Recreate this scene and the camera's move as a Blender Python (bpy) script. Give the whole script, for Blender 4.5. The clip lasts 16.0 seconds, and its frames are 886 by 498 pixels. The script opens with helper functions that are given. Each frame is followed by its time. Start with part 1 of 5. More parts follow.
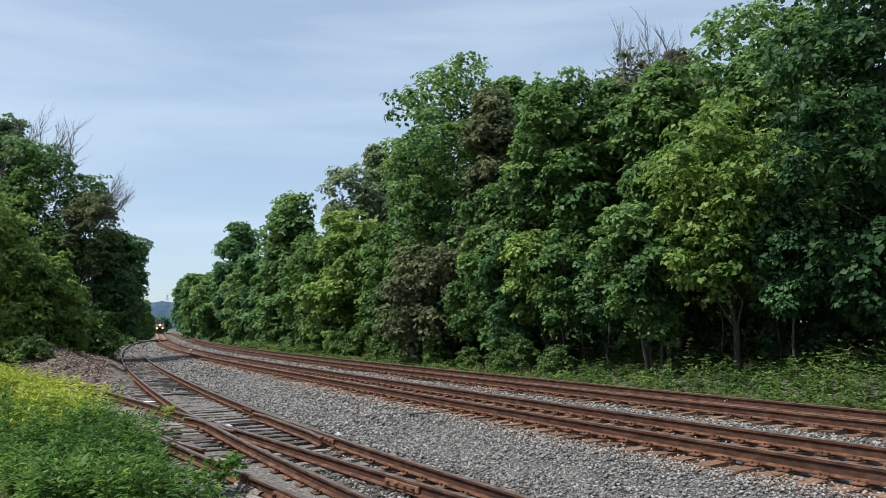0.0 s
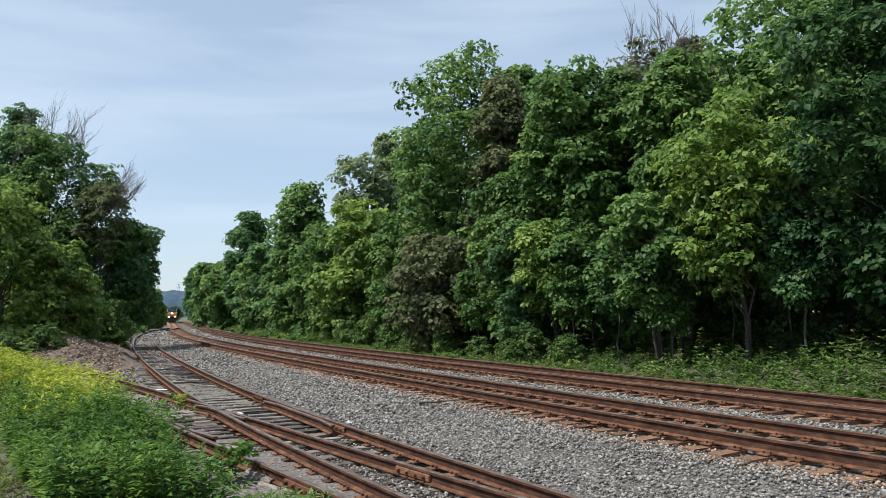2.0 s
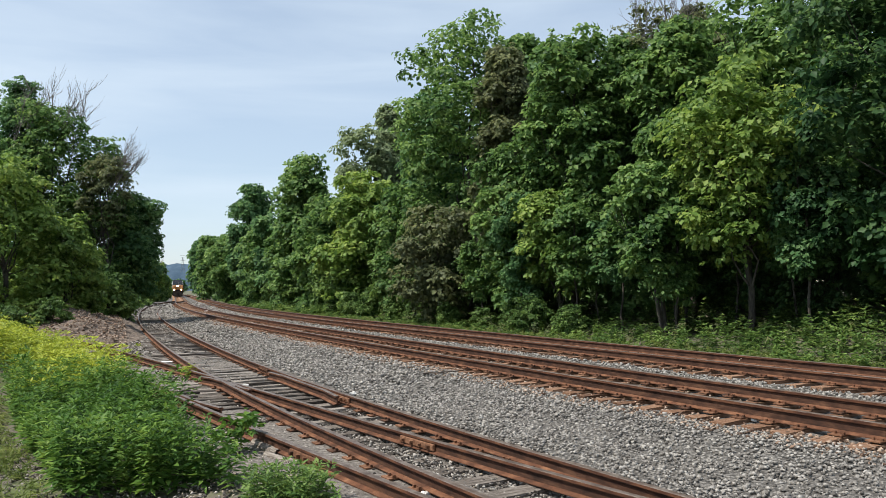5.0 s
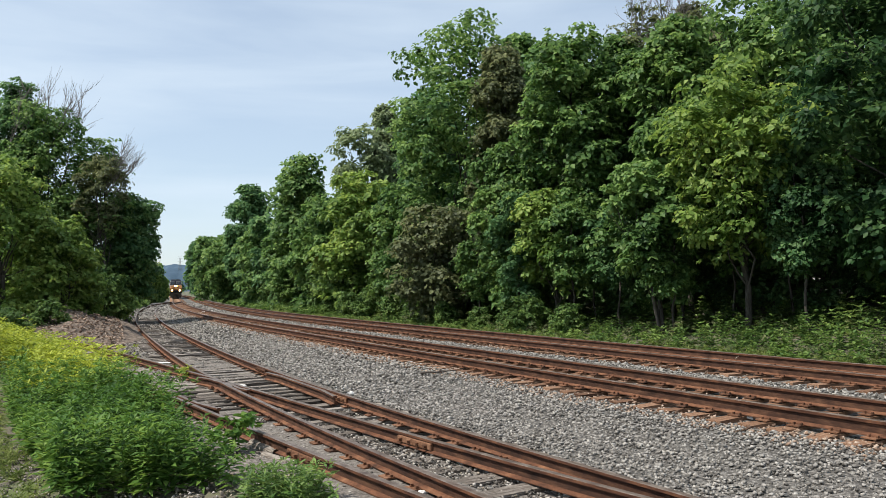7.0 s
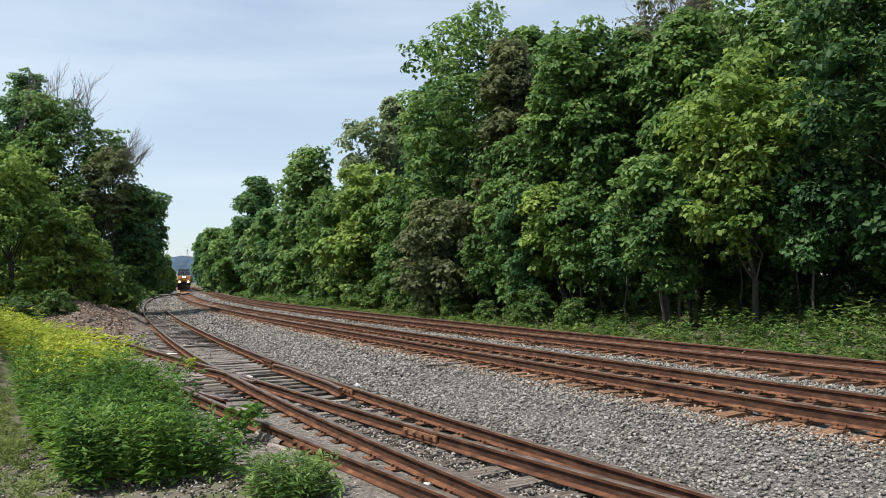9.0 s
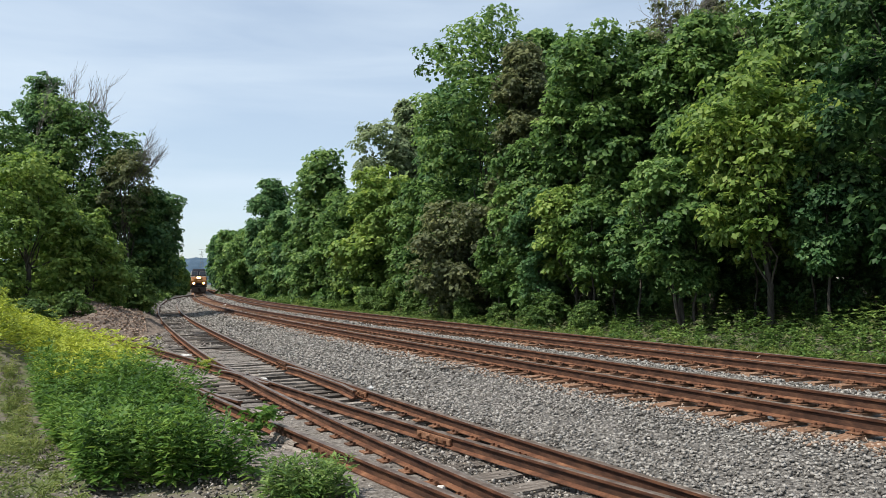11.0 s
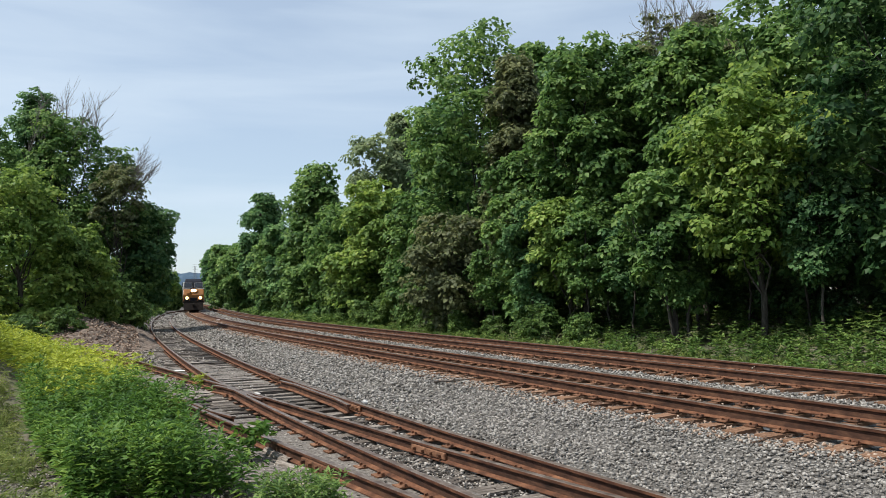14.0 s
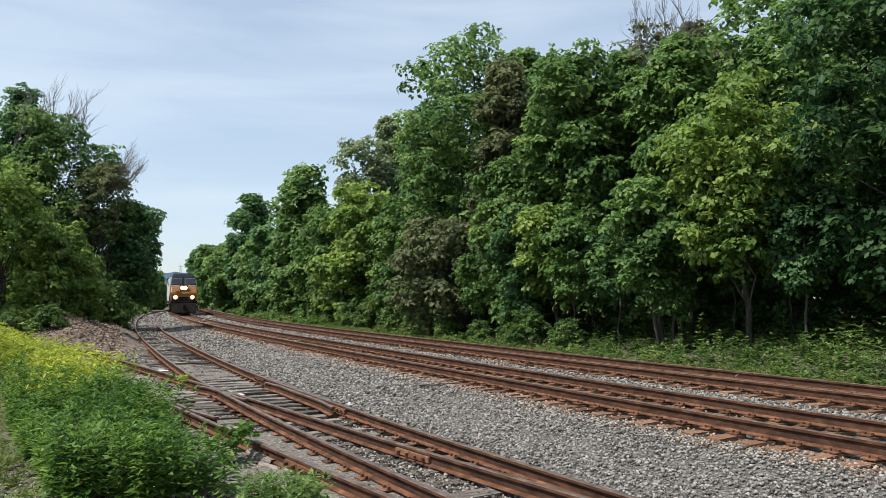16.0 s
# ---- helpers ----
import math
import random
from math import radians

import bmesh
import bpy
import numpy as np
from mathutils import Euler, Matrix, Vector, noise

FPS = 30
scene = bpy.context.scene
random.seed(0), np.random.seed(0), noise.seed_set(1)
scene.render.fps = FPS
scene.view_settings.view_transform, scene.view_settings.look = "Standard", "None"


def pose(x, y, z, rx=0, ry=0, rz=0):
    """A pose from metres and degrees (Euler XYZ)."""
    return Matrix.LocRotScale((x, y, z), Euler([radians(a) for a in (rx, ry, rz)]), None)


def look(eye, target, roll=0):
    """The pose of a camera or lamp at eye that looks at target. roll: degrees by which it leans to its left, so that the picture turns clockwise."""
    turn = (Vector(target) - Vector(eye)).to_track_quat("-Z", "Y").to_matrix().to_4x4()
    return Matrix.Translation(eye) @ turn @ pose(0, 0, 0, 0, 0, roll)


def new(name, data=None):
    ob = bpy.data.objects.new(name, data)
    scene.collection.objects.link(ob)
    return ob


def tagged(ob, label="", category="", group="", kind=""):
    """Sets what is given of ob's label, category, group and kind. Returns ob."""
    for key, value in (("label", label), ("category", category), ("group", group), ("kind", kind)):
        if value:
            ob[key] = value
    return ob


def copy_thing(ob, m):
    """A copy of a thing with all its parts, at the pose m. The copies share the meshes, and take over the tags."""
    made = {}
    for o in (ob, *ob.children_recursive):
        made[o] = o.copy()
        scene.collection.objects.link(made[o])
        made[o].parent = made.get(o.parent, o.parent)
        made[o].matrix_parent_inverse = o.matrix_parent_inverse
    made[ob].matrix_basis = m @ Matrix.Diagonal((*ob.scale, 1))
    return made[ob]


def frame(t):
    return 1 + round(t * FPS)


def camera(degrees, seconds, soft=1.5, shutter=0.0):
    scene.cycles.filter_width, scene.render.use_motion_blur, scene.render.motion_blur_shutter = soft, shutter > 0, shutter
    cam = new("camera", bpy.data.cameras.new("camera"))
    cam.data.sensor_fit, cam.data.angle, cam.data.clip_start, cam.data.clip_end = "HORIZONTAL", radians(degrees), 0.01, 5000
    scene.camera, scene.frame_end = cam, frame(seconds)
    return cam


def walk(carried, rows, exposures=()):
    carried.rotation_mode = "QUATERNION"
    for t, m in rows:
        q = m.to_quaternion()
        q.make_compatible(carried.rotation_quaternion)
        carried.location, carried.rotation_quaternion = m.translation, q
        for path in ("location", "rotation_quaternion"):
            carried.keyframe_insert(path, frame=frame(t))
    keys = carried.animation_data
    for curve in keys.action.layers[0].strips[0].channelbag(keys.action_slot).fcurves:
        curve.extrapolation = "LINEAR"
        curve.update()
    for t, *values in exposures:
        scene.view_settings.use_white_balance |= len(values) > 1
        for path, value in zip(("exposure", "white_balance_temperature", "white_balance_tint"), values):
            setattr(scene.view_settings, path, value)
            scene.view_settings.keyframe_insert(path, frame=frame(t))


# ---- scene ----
# hand-held camera: stands beside the siding and sways a little
cam = camera(59.4, 16.0, soft=0.6)
WALK = [
    (0.0, pose(-0.005, -0.038, 1.903, 95.635, 0.610, -1.263)),
    (0.5, pose(-0.015, -0.014, 1.899, 95.949, 0.608, -1.311)),
    (1.0, pose(-0.007, -0.029, 1.889, 95.590, 0.555, -0.893)),
    (1.5, pose(-0.014, -0.023, 1.884, 95.216, 0.426, -0.674)),
    (2.0, pose(-0.016, -0.012, 1.896, 94.859, 0.493, -0.542)),
    (2.5, pose(-0.013, -0.017, 1.895, 94.522, 0.541, -0.512)),
    (3.0, pose(-0.010, -0.020, 1.890, 94.091, 0.501, -0.199)),
    (3.5, pose(-0.013, -0.028, 1.892, 93.683, 0.445, 0.239)),
    (4.0, pose(-0.017, 0.026, 1.879, 93.197, 0.518, 0.108)),
    (6.5, pose(-0.002, 0.018, 1.893, 92.661, 1.096, -0.585)),
    (7.0, pose(-0.000, 0.006, 1.884, 92.742, 1.078, -0.450)),
    (7.5, pose(-0.004, 0.022, 1.891, 92.498, 0.979, -0.476)),
    (8.0, pose(-0.003, -0.008, 1.879, 92.326, 0.855, -0.004)),
    (8.5, pose(-0.012, 0.004, 1.892, 92.294, 0.779, 0.004)),
    (9.0, pose(0.000, 0.000, 1.880, 92.249, 0.699, 0.027)),
    (11.5, pose(-0.016, -0.036, 1.898, 92.527, 0.536, 1.065)),
    (12.0, pose(-0.014, -0.002, 1.890, 92.643, 0.659, 0.898)),
    (12.5, pose(-0.013, -0.003, 1.894, 92.734, 0.686, 0.772)),
    (13.0, pose(-0.016, -0.013, 1.905, 92.790, 0.812, 0.828)),
    (13.5, pose(0.001, -0.034, 1.902, 93.061, 0.969, 0.865)),
    (14.0, pose(-0.009, -0.003, 1.889, 93.392, 0.955, 0.544)),
    (14.5, pose(-0.002, -0.019, 1.890, 93.591, 0.649, 0.226)),
    (15.0, pose(-0.016, 0.019, 1.878, 93.827, 0.387, -0.284)),
    (15.5, pose(-0.009, 0.004, 1.881, 93.855, 0.142, -0.429)),
    (16.0, pose(-0.010, -0.004, 1.884, 93.667, 0.050, -0.447)),
]
walk(cam, WALK, ((0.0, -0.04, 6080, 9), (2.0, 0.03, 6250, 10), (4.0, 0.1, 6430, 10), (6.5, 0.14, 6540, 10), (12.0, 0.1, 6500, 10), (14.0, 0.05, 6450, 10), (16.0, 0.12, 6470, 10)))

# ---- world, sun ----
SUN_AZ, SUN_EL = radians(-112), radians(60)   # azimuth from +Y towards +X
world = bpy.data.worlds.new("sky")
scene.world = world
world.use_nodes = True
wn, wl = world.node_tree.nodes, world.node_tree.links
wn.clear()
w_out = wn.new("ShaderNodeOutputWorld")
w_bg = wn.new("ShaderNodeBackground")
w_sky = wn.new("ShaderNodeTexSky")
w_sky.sky_type = "NISHITA"
w_sky.sun_disc = False
w_sky.sun_elevation, w_sky.sun_rotation = SUN_EL, SUN_AZ
w_sky.air_density, w_sky.dust_density, w_sky.ozone_density = 1.0, 0.6, 1.5
w_bg.inputs["Strength"].default_value = 0.131
# thin streaks of high cloud, stretched along the horizon
w_co = wn.new("ShaderNodeTexCoord")
w_map = wn.new("ShaderNodeMapping")
w_map.inputs["Scale"].default_value = (1.6, 1.6, 11.0)
w_map.inputs["Rotation"].default_value = (0.05, -0.06, 0.3)
w_noise = wn.new("ShaderNodeTexNoise")
w_noise.inputs["Scale"].default_value = 1.7
w_noise.inputs["Detail"].default_value = 6
w_noise.inputs["Roughness"].default_value = 0.5
w_noise.inputs["Distortion"].default_value = 0.3
w_ramp = wn.new("ShaderNodeValToRGB")
w_ramp.color_ramp.elements[0].position, w_ramp.color_ramp.elements[1].position = 0.36, 0.75
w_ramp.color_ramp.elements[0].color = (0.46, 0.46, 0.46, 1)
w_ramp.color_ramp.elements[1].color = (0.8, 0.8, 0.8, 1)
w_mix = wn.new("ShaderNodeMix")
w_mix.data_type = "RGBA"
w_mix.inputs["B"].default_value = (5.3, 6.2, 7.1, 1)
wl.new(w_co.outputs["Generated"], w_map.inputs["Vector"])
wl.new(w_map.outputs["Vector"], w_noise.inputs["Vector"])
wl.new(w_noise.outputs["Fac"], w_ramp.inputs["Fac"])
wl.new(w_ramp.outputs["Color"], w_mix.inputs["Factor"])
wl.new(w_sky.outputs["Color"], w_mix.inputs["A"])
wl.new(w_mix.outputs["Result"], w_bg.inputs["Color"])
wl.new(w_bg.outputs["Background"], w_out.inputs["Surface"])

sun = new("sun", bpy.data.lights.new("sun", "SUN"))
sun.data.energy, sun.data.angle, sun.data.color = 5.2, radians(0.6), (1.0, 0.95, 0.86)
sun_dir = Vector((math.sin(SUN_AZ) * math.cos(SUN_EL), math.cos(SUN_AZ) * math.cos(SUN_EL), math.sin(SUN_EL)))
sun.matrix_world = look(sun_dir * 80, (0, 0, 0))

# ---- materials ----
def material(name, ramp, scale=4.0, detail=6.0, rough=0.8, metal=0.0, bump=0.0, bump_scale=40.0, coords="Object", island=0.0, obj_random=0.0, spec=0.3, stretch=(1, 1, 1)):
    """Noise-driven colour between the ramp's colours, fine relief, and a shift piece by piece."""
    m = bpy.data.materials.new(name)
    m.use_nodes = True
    n, l = m.node_tree.nodes, m.node_tree.links
    b = n["Principled BSDF"]
    b.inputs["Roughness"].default_value = rough
    b.inputs["Metallic"].default_value = metal
    b.inputs["Specular IOR Level"].default_value = spec
    co = n.new("ShaderNodeTexCoord")
    mp = n.new("ShaderNodeMapping")
    mp.inputs["Scale"].default_value = stretch
    l.new(co.outputs[coords], mp.inputs["Vector"])
    big = n.new("ShaderNodeTexNoise")
    big.inputs["Scale"].default_value, big.inputs["Detail"].default_value = scale, detail
    big.inputs["Roughness"].default_value = 0.65
    l.new(mp.outputs["Vector"], big.inputs["Vector"])
    fac = big.outputs["Fac"]
    if island or obj_random:
        src = n.new("ShaderNodeNewGeometry") if island else n.new("ShaderNodeObjectInfo")
        out = src.outputs["Random Per Island"] if island else src.outputs["Random"]
        ma = n.new("ShaderNodeMath")
        ma.operation = "MULTIPLY_ADD"
        ma.inputs[1].default_value = island or obj_random
        sub = n.new("ShaderNodeMath")
        sub.operation = "SUBTRACT"
        sub.inputs[1].default_value = 0.5
        l.new(out, sub.inputs[0])
        l.new(sub.outputs[0], ma.inputs[0])
        l.new(fac, ma.inputs[2])
        fac = ma.outputs[0]
    cr = n.new("ShaderNodeValToRGB")
    el = cr.color_ramp.elements
    while len(el) < len(ramp):
        el.new(0.5)
    for e, (p, c) in zip(el, ramp):
        e.position, e.color = p, (*c, 1)
    l.new(fac, cr.inputs["Fac"])
    l.new(cr.outputs["Color"], b.inputs["Base Color"])
    if bump:
        fine = n.new("ShaderNodeTexNoise")
        fine.inputs["Scale"].default_value, fine.inputs["Detail"].default_value = bump_scale, 5
        l.new(mp.outputs["Vector"], fine.inputs["Vector"])
        bp = n.new("ShaderNodeBump")
        bp.inputs["Strength"].default_value, bp.inputs["Distance"].default_value = bump, 0.03
        l.new(fine.outputs["Fac"], bp.inputs["Height"])
        l.new(bp.outputs["Normal"], b.inputs["Normal"])
    return m


def leaf_material(name, dark, mid, bright, through_light=0.38, scale=0.35, gloss=0.5):
    """Leaves: a colour for each leaf, patches of tone over the crown, light shining through."""
    m = bpy.data.materials.new(name)
    m.use_nodes = True
    n, l = m.node_tree.nodes, m.node_tree.links
    b = n["Principled BSDF"]
    b.inputs["Roughness"].default_value = gloss
    b.inputs["Specular IOR Level"].default_value = 0.16
    out = n["Material Output"]
    geo = n.new("ShaderNodeNewGeometry")
    co = n.new("ShaderNodeTexCoord")
    ns = n.new("ShaderNodeTexNoise")
    ns.inputs["Scale"].default_value, ns.inputs["Detail"].default_value = scale, 3
    l.new(co.outputs["Object"], ns.inputs["Vector"])
    ma = n.new("ShaderNodeMath")
    ma.operation = "MULTIPLY_ADD"
    ma.inputs[1].default_value = 0.42
    l.new(geo.outputs["Random Per Island"], ma.inputs[0])
    sub = n.new("ShaderNodeMath")
    sub.operation = "SUBTRACT"
    sub.inputs[1].default_value = 0.21
    l.new(ns.outputs["Fac"], sub.inputs[0])
    l.new(sub.outputs[0], ma.inputs[2])
    cr = n.new("ShaderNodeValToRGB")
    el = cr.color_ramp.elements
    el.new(0.5)
    for e, (p, c) in zip(el, ((0.2, dark), (0.5, mid), (0.82, bright))):
        e.position, e.color = p, (*c, 1)
    l.new(ma.outputs[0], cr.inputs["Fac"])
    l.new(cr.outputs["Color"], b.inputs["Base Color"])
    tr = n.new("ShaderNodeBsdfTranslucent")
    hs = n.new("ShaderNodeHueSaturation")
    hs.inputs["Hue"].default_value, hs.inputs["Saturation"].default_value, hs.inputs["Value"].default_value = 0.49, 1.05, 1.6
    l.new(cr.outputs["Color"], hs.inputs["Color"])
    l.new(hs.outputs["Color"], tr.inputs["Color"])
    mx = n.new("ShaderNodeMixShader")
    mx.inputs[0].default_value = through_light
    l.new(b.outputs[0], mx.inputs[1])
    l.new(tr.outputs[0], mx.inputs[2])
    l.new(mx.outputs[0], out.inputs["Surface"])
    return m


def glow(name, colour, strength):
    m = bpy.data.materials.new(name)
    m.use_nodes = True
    b = m.node_tree.nodes["Principled BSDF"]
    b.inputs["Base Color"].default_value = (*colour, 1)
    b.inputs["Emission Color"].default_value = (*colour, 1)
    b.inputs["Emission Strength"].default_value = strength
    return m


M_STONE = material("crushed_stone", [(0.15, (0.09, 0.082, 0.073)), (0.5, (0.235, 0.218, 0.197)), (0.9, (0.4, 0.375, 0.34))], scale=9, island=0.75, rough=0.9, bump=0.4, bump_scale=60)
M_STONE_RUST = material("rust_stained_stone", [(0.25, (0.1, 0.062, 0.042)), (0.5, (0.25, 0.165, 0.115)), (0.8, (0.43, 0.33, 0.255))], scale=6, island=0.9, rough=0.9, bump=0.4, bump_scale=60)
M_BALLAST = material("ballast_bed", [(0.3, (0.025, 0.023, 0.02)), (0.5, (0.1, 0.092, 0.083)), (0.7, (0.29, 0.27, 0.245))], scale=22, detail=4, rough=0.95, bump=1.0, bump_scale=30)
M_DIRTY = material("dirty_gravel", [(0.3, (0.05, 0.043, 0.037)), (0.5, (0.15, 0.132, 0.115)), (0.7, (0.3, 0.27, 0.24))], scale=20, detail=6, rough=0.95, bump=1.0, bump_scale=30)
M_STONE_DARK = material("dirty_stone", [(0.25, (0.055, 0.048, 0.042)), (0.5, (0.18, 0.162, 0.142)), (0.8, (0.4, 0.365, 0.325))], scale=9, island=0.9, rough=0.92, bump=0.4, bump_scale=60)
M_SOIL = material("weedy_soil", [(0.3, (0.05, 0.045, 0.035)), (0.48, (0.13, 0.115, 0.09)), (0.58, (0.09, 0.11, 0.04)), (0.75, (0.14, 0.19, 0.06))], scale=0.9, detail=10, rough=0.95, bump=0.8, bump_scale=14)
M_MOUND = material("brown_dirt", [(0.3, (0.05, 0.038, 0.03)), (0.5, (0.14, 0.108, 0.086)), (0.7, (0.27, 0.22, 0.18))], scale=5, detail=10, rough=0.95, bump=1.0, bump_scale=9)
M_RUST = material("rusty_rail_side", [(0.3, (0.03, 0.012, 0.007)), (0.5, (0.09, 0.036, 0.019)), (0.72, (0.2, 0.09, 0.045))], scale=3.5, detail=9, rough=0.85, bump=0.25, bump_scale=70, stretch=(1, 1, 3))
# the same rust, with the shade under the rail head put into its colour
M_WEB_SHADED = material("shaded_rail_web", [(0.3, (0.022, 0.011, 0.007)), (0.5, (0.065, 0.03, 0.018)), (0.72, (0.14, 0.07, 0.04))], scale=3.5, detail=9, rough=0.85, bump=0.25, bump_scale=70, stretch=(1, 1, 3))
# the same rust made lighter: sun on the rail foot is in the colour
M_FOOT_LIT = material("lit_rusty_rail_foot", [(0.3, (0.045, 0.02, 0.011)), (0.5, (0.12, 0.05, 0.026)), (0.72, (0.24, 0.115, 0.06))], scale=4.5, detail=9, rough=0.9, bump=0.3, bump_scale=60)
M_HEAD = material("worn_rail_head", [(0.3, (0.075, 0.05, 0.038)), (0.5, (0.145, 0.108, 0.086)), (0.7, (0.23, 0.19, 0.16))], scale=5, detail=8, rough=0.45, metal=0.35, bump=0.05, bump_scale=50)
M_TIE = material("weathered_tie", [(0.3, (0.04, 0.032, 0.026)), (0.5, (0.15, 0.125, 0.105)), (0.7, (0.33, 0.29, 0.25))], scale=9, detail=12, rough=0.92, bump=0.9, bump_scale=22, obj_random=0.35, stretch=(0.35, 4, 4))
M_TIE_RUST = material("rust_stained_tie", [(0.25, (0.07, 0.035, 0.02)), (0.5, (0.2, 0.105, 0.06)), (0.75, (0.34, 0.21, 0.135))], scale=5, detail=10, rough=0.92, bump=0.9, bump_scale=22, obj_random=0.3, stretch=(0.35, 4, 4))
M_PLATE = material("rusty_plate", [(0.3, (0.05, 0.025, 0.015)), (0.55, (0.15, 0.068, 0.035)), (0.75, (0.25, 0.13, 0.075))], scale=12, rough=0.85, bump=0.3, bump_scale=60, obj_random=0.3)
M_BARK = material("bark", [(0.3, (0.022, 0.019, 0.015)), (0.5, (0.06, 0.052, 0.043)), (0.75, (0.125, 0.11, 0.093))], scale=3, detail=9, rough=0.95, bump=1.0, bump_scale=12, stretch=(3, 3, 0.5))
M_TWIG = material("dead_twig", [(0.3, (0.1, 0.09, 0.08)), (0.7, (0.22, 0.2, 0.185))], scale=3, rough=0.95)
M_LEAF_GREY = leaf_material("leaf_pale_sparse", (0.11, 0.15, 0.08), (0.19, 0.24, 0.13), (0.28, 0.34, 0.18))
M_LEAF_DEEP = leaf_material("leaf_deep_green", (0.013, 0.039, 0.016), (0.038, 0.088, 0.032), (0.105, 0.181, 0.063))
M_LEAF = leaf_material("leaf_green", (0.032, 0.076, 0.024), (0.1, 0.185, 0.054), (0.245, 0.35, 0.11))
M_LEAF_LIGHT = leaf_material("leaf_yellow_green", (0.058, 0.115, 0.026), (0.16, 0.25, 0.06), (0.33, 0.41, 0.11))
M_LEAF_DARK = leaf_material("leaf_dark", (0.028, 0.072, 0.030), (0.079, 0.166, 0.063), (0.194, 0.304, 0.119))
M_LEAF_BROWN = leaf_material("leaf_withered", (0.055, 0.068, 0.036), (0.12, 0.142, 0.07), (0.23, 0.25, 0.11))
M_WEED = leaf_material("weed_leaf", (0.028, 0.07, 0.014), (0.075, 0.155, 0.03), (0.185, 0.28, 0.06), through_light=0.28, scale=0.9)
M_WEED_YELLOW = leaf_material("weed_leaf_yellow", (0.104, 0.152, 0.021), (0.238, 0.295, 0.042), (0.433, 0.472, 0.078), through_light=0.28, scale=0.9)
M_UNDER = leaf_material("undergrowth_leaf", (0.032, 0.070, 0.020), (0.088, 0.156, 0.040), (0.210, 0.297, 0.085), through_light=0.28, scale=0.5)
M_GRASS = leaf_material("grass_blade", (0.073, 0.108, 0.030), (0.146, 0.196, 0.054), (0.289, 0.315, 0.116), scale=0.6)
# haze over the far woods is painted into the hill's blue base colour
M_HILL_HAZE = material("distant_woods_in_haze", [(0.35, (0.05, 0.08, 0.115)), (0.55, (0.075, 0.112, 0.155)), (0.75, (0.105, 0.145, 0.185))], scale=0.03, detail=8, rough=1.0, spec=0.0)
M_YELLOW = material("loco_yellow", [(0.3, (0.19, 0.07, 0.01)), (0.7, (0.29, 0.115, 0.016))], scale=2, rough=0.45, spec=0.5)
M_NAVY = material("loco_navy", [(0.3, (0.006, 0.008, 0.014)), (0.7, (0.014, 0.017, 0.027))], scale=2, rough=0.75, spec=0.2)
M_BLACK = material("underframe_black", [(0.3, (0.01, 0.008, 0.007)), (0.7, (0.03, 0.024, 0.02))], scale=4, rough=0.85, spec=0.15)
M_PALE = material("pale_paint_and_sunlit_hood", [(0.3, (0.42, 0.42, 0.41)), (0.7, (0.62, 0.62, 0.6))], scale=1.2, rough=0.6)
M_WHITE = material("white_siding", [(0.3, (0.45, 0.45, 0.44)), (0.7, (0.62, 0.62, 0.6))], scale=1.5, rough=0.7)
M_ROOF = material("grey_roof", [(0.3, (0.1, 0.1, 0.1)), (0.7, (0.2, 0.2, 0.2))], scale=3, rough=0.9)
M_PANE = material("dark_pane", [(0.3, (0.01, 0.012, 0.015)), (0.7, (0.02, 0.024, 0.03))], scale=1, rough=0.08, spec=0.8)
M_LAMP = glow("lit_lamp_core", (1.0, 0.78, 0.45), 14)
# orange glare round the lit lamps, made as a glowing surface
M_LAMP_HALO = glow("lamp_glare_halo", (1.0, 0.5, 0.16), 1.5)
M_LITTER = material("pale_litter", [(0.3, (0.5, 0.48, 0.45)), (0.7, (0.75, 0.73, 0.7))], scale=8, rough=0.8)
M_STRAW = material("dry_stalk", [(0.3, (0.26, 0.21, 0.15)), (0.7, (0.48, 0.41, 0.32))], scale=6, rough=0.9)

# ---- helpers of this scene ----
def mesh_of(name, verts, faces, mats=(), face_mats=None, smooth=False):
    me = bpy.data.meshes.new(name)
    me.from_pydata([tuple(v) for v in verts], [], faces)
    for m in mats:
        me.materials.append(m)
    if face_mats is not None:
        me.polygons.foreach_set("material_index", np.asarray(face_mats, dtype=np.int32))
    if smooth:
        me.polygons.foreach_set("use_smooth", np.ones(len(me.polygons), dtype=bool))
    me.update()
    return me


def fast_mesh(name, verts, faces, mat):
    """A mesh from arrays: verts (n, 3), faces (m, 3 or 4)."""
    me = bpy.data.meshes.new(name)
    verts, faces = np.asarray(verts, dtype=np.float32), np.asarray(faces, dtype=np.int32)
    k = faces.shape[1]
    me.vertices.add(len(verts))
    me.vertices.foreach_set("co", verts.ravel())
    me.loops.add(faces.size)
    me.loops.foreach_set("vertex_index", faces.ravel())
    me.polygons.add(len(faces))
    me.polygons.foreach_set("loop_start", np.arange(0, faces.size, k, dtype=np.int32))
    me.materials.append(mat)
    me.update(calc_edges=True)
    return me


def under(ob, parent):
    ob.parent = parent
    return ob


def part(name, bm, mat, parent, label=""):
    me = bpy.data.meshes.new(name)
    bm.to_mesh(me)
    bm.free()
    me.materials.append(mat)
    ob = under(new(name, me), parent)
    return tagged(ob, label) if label else ob


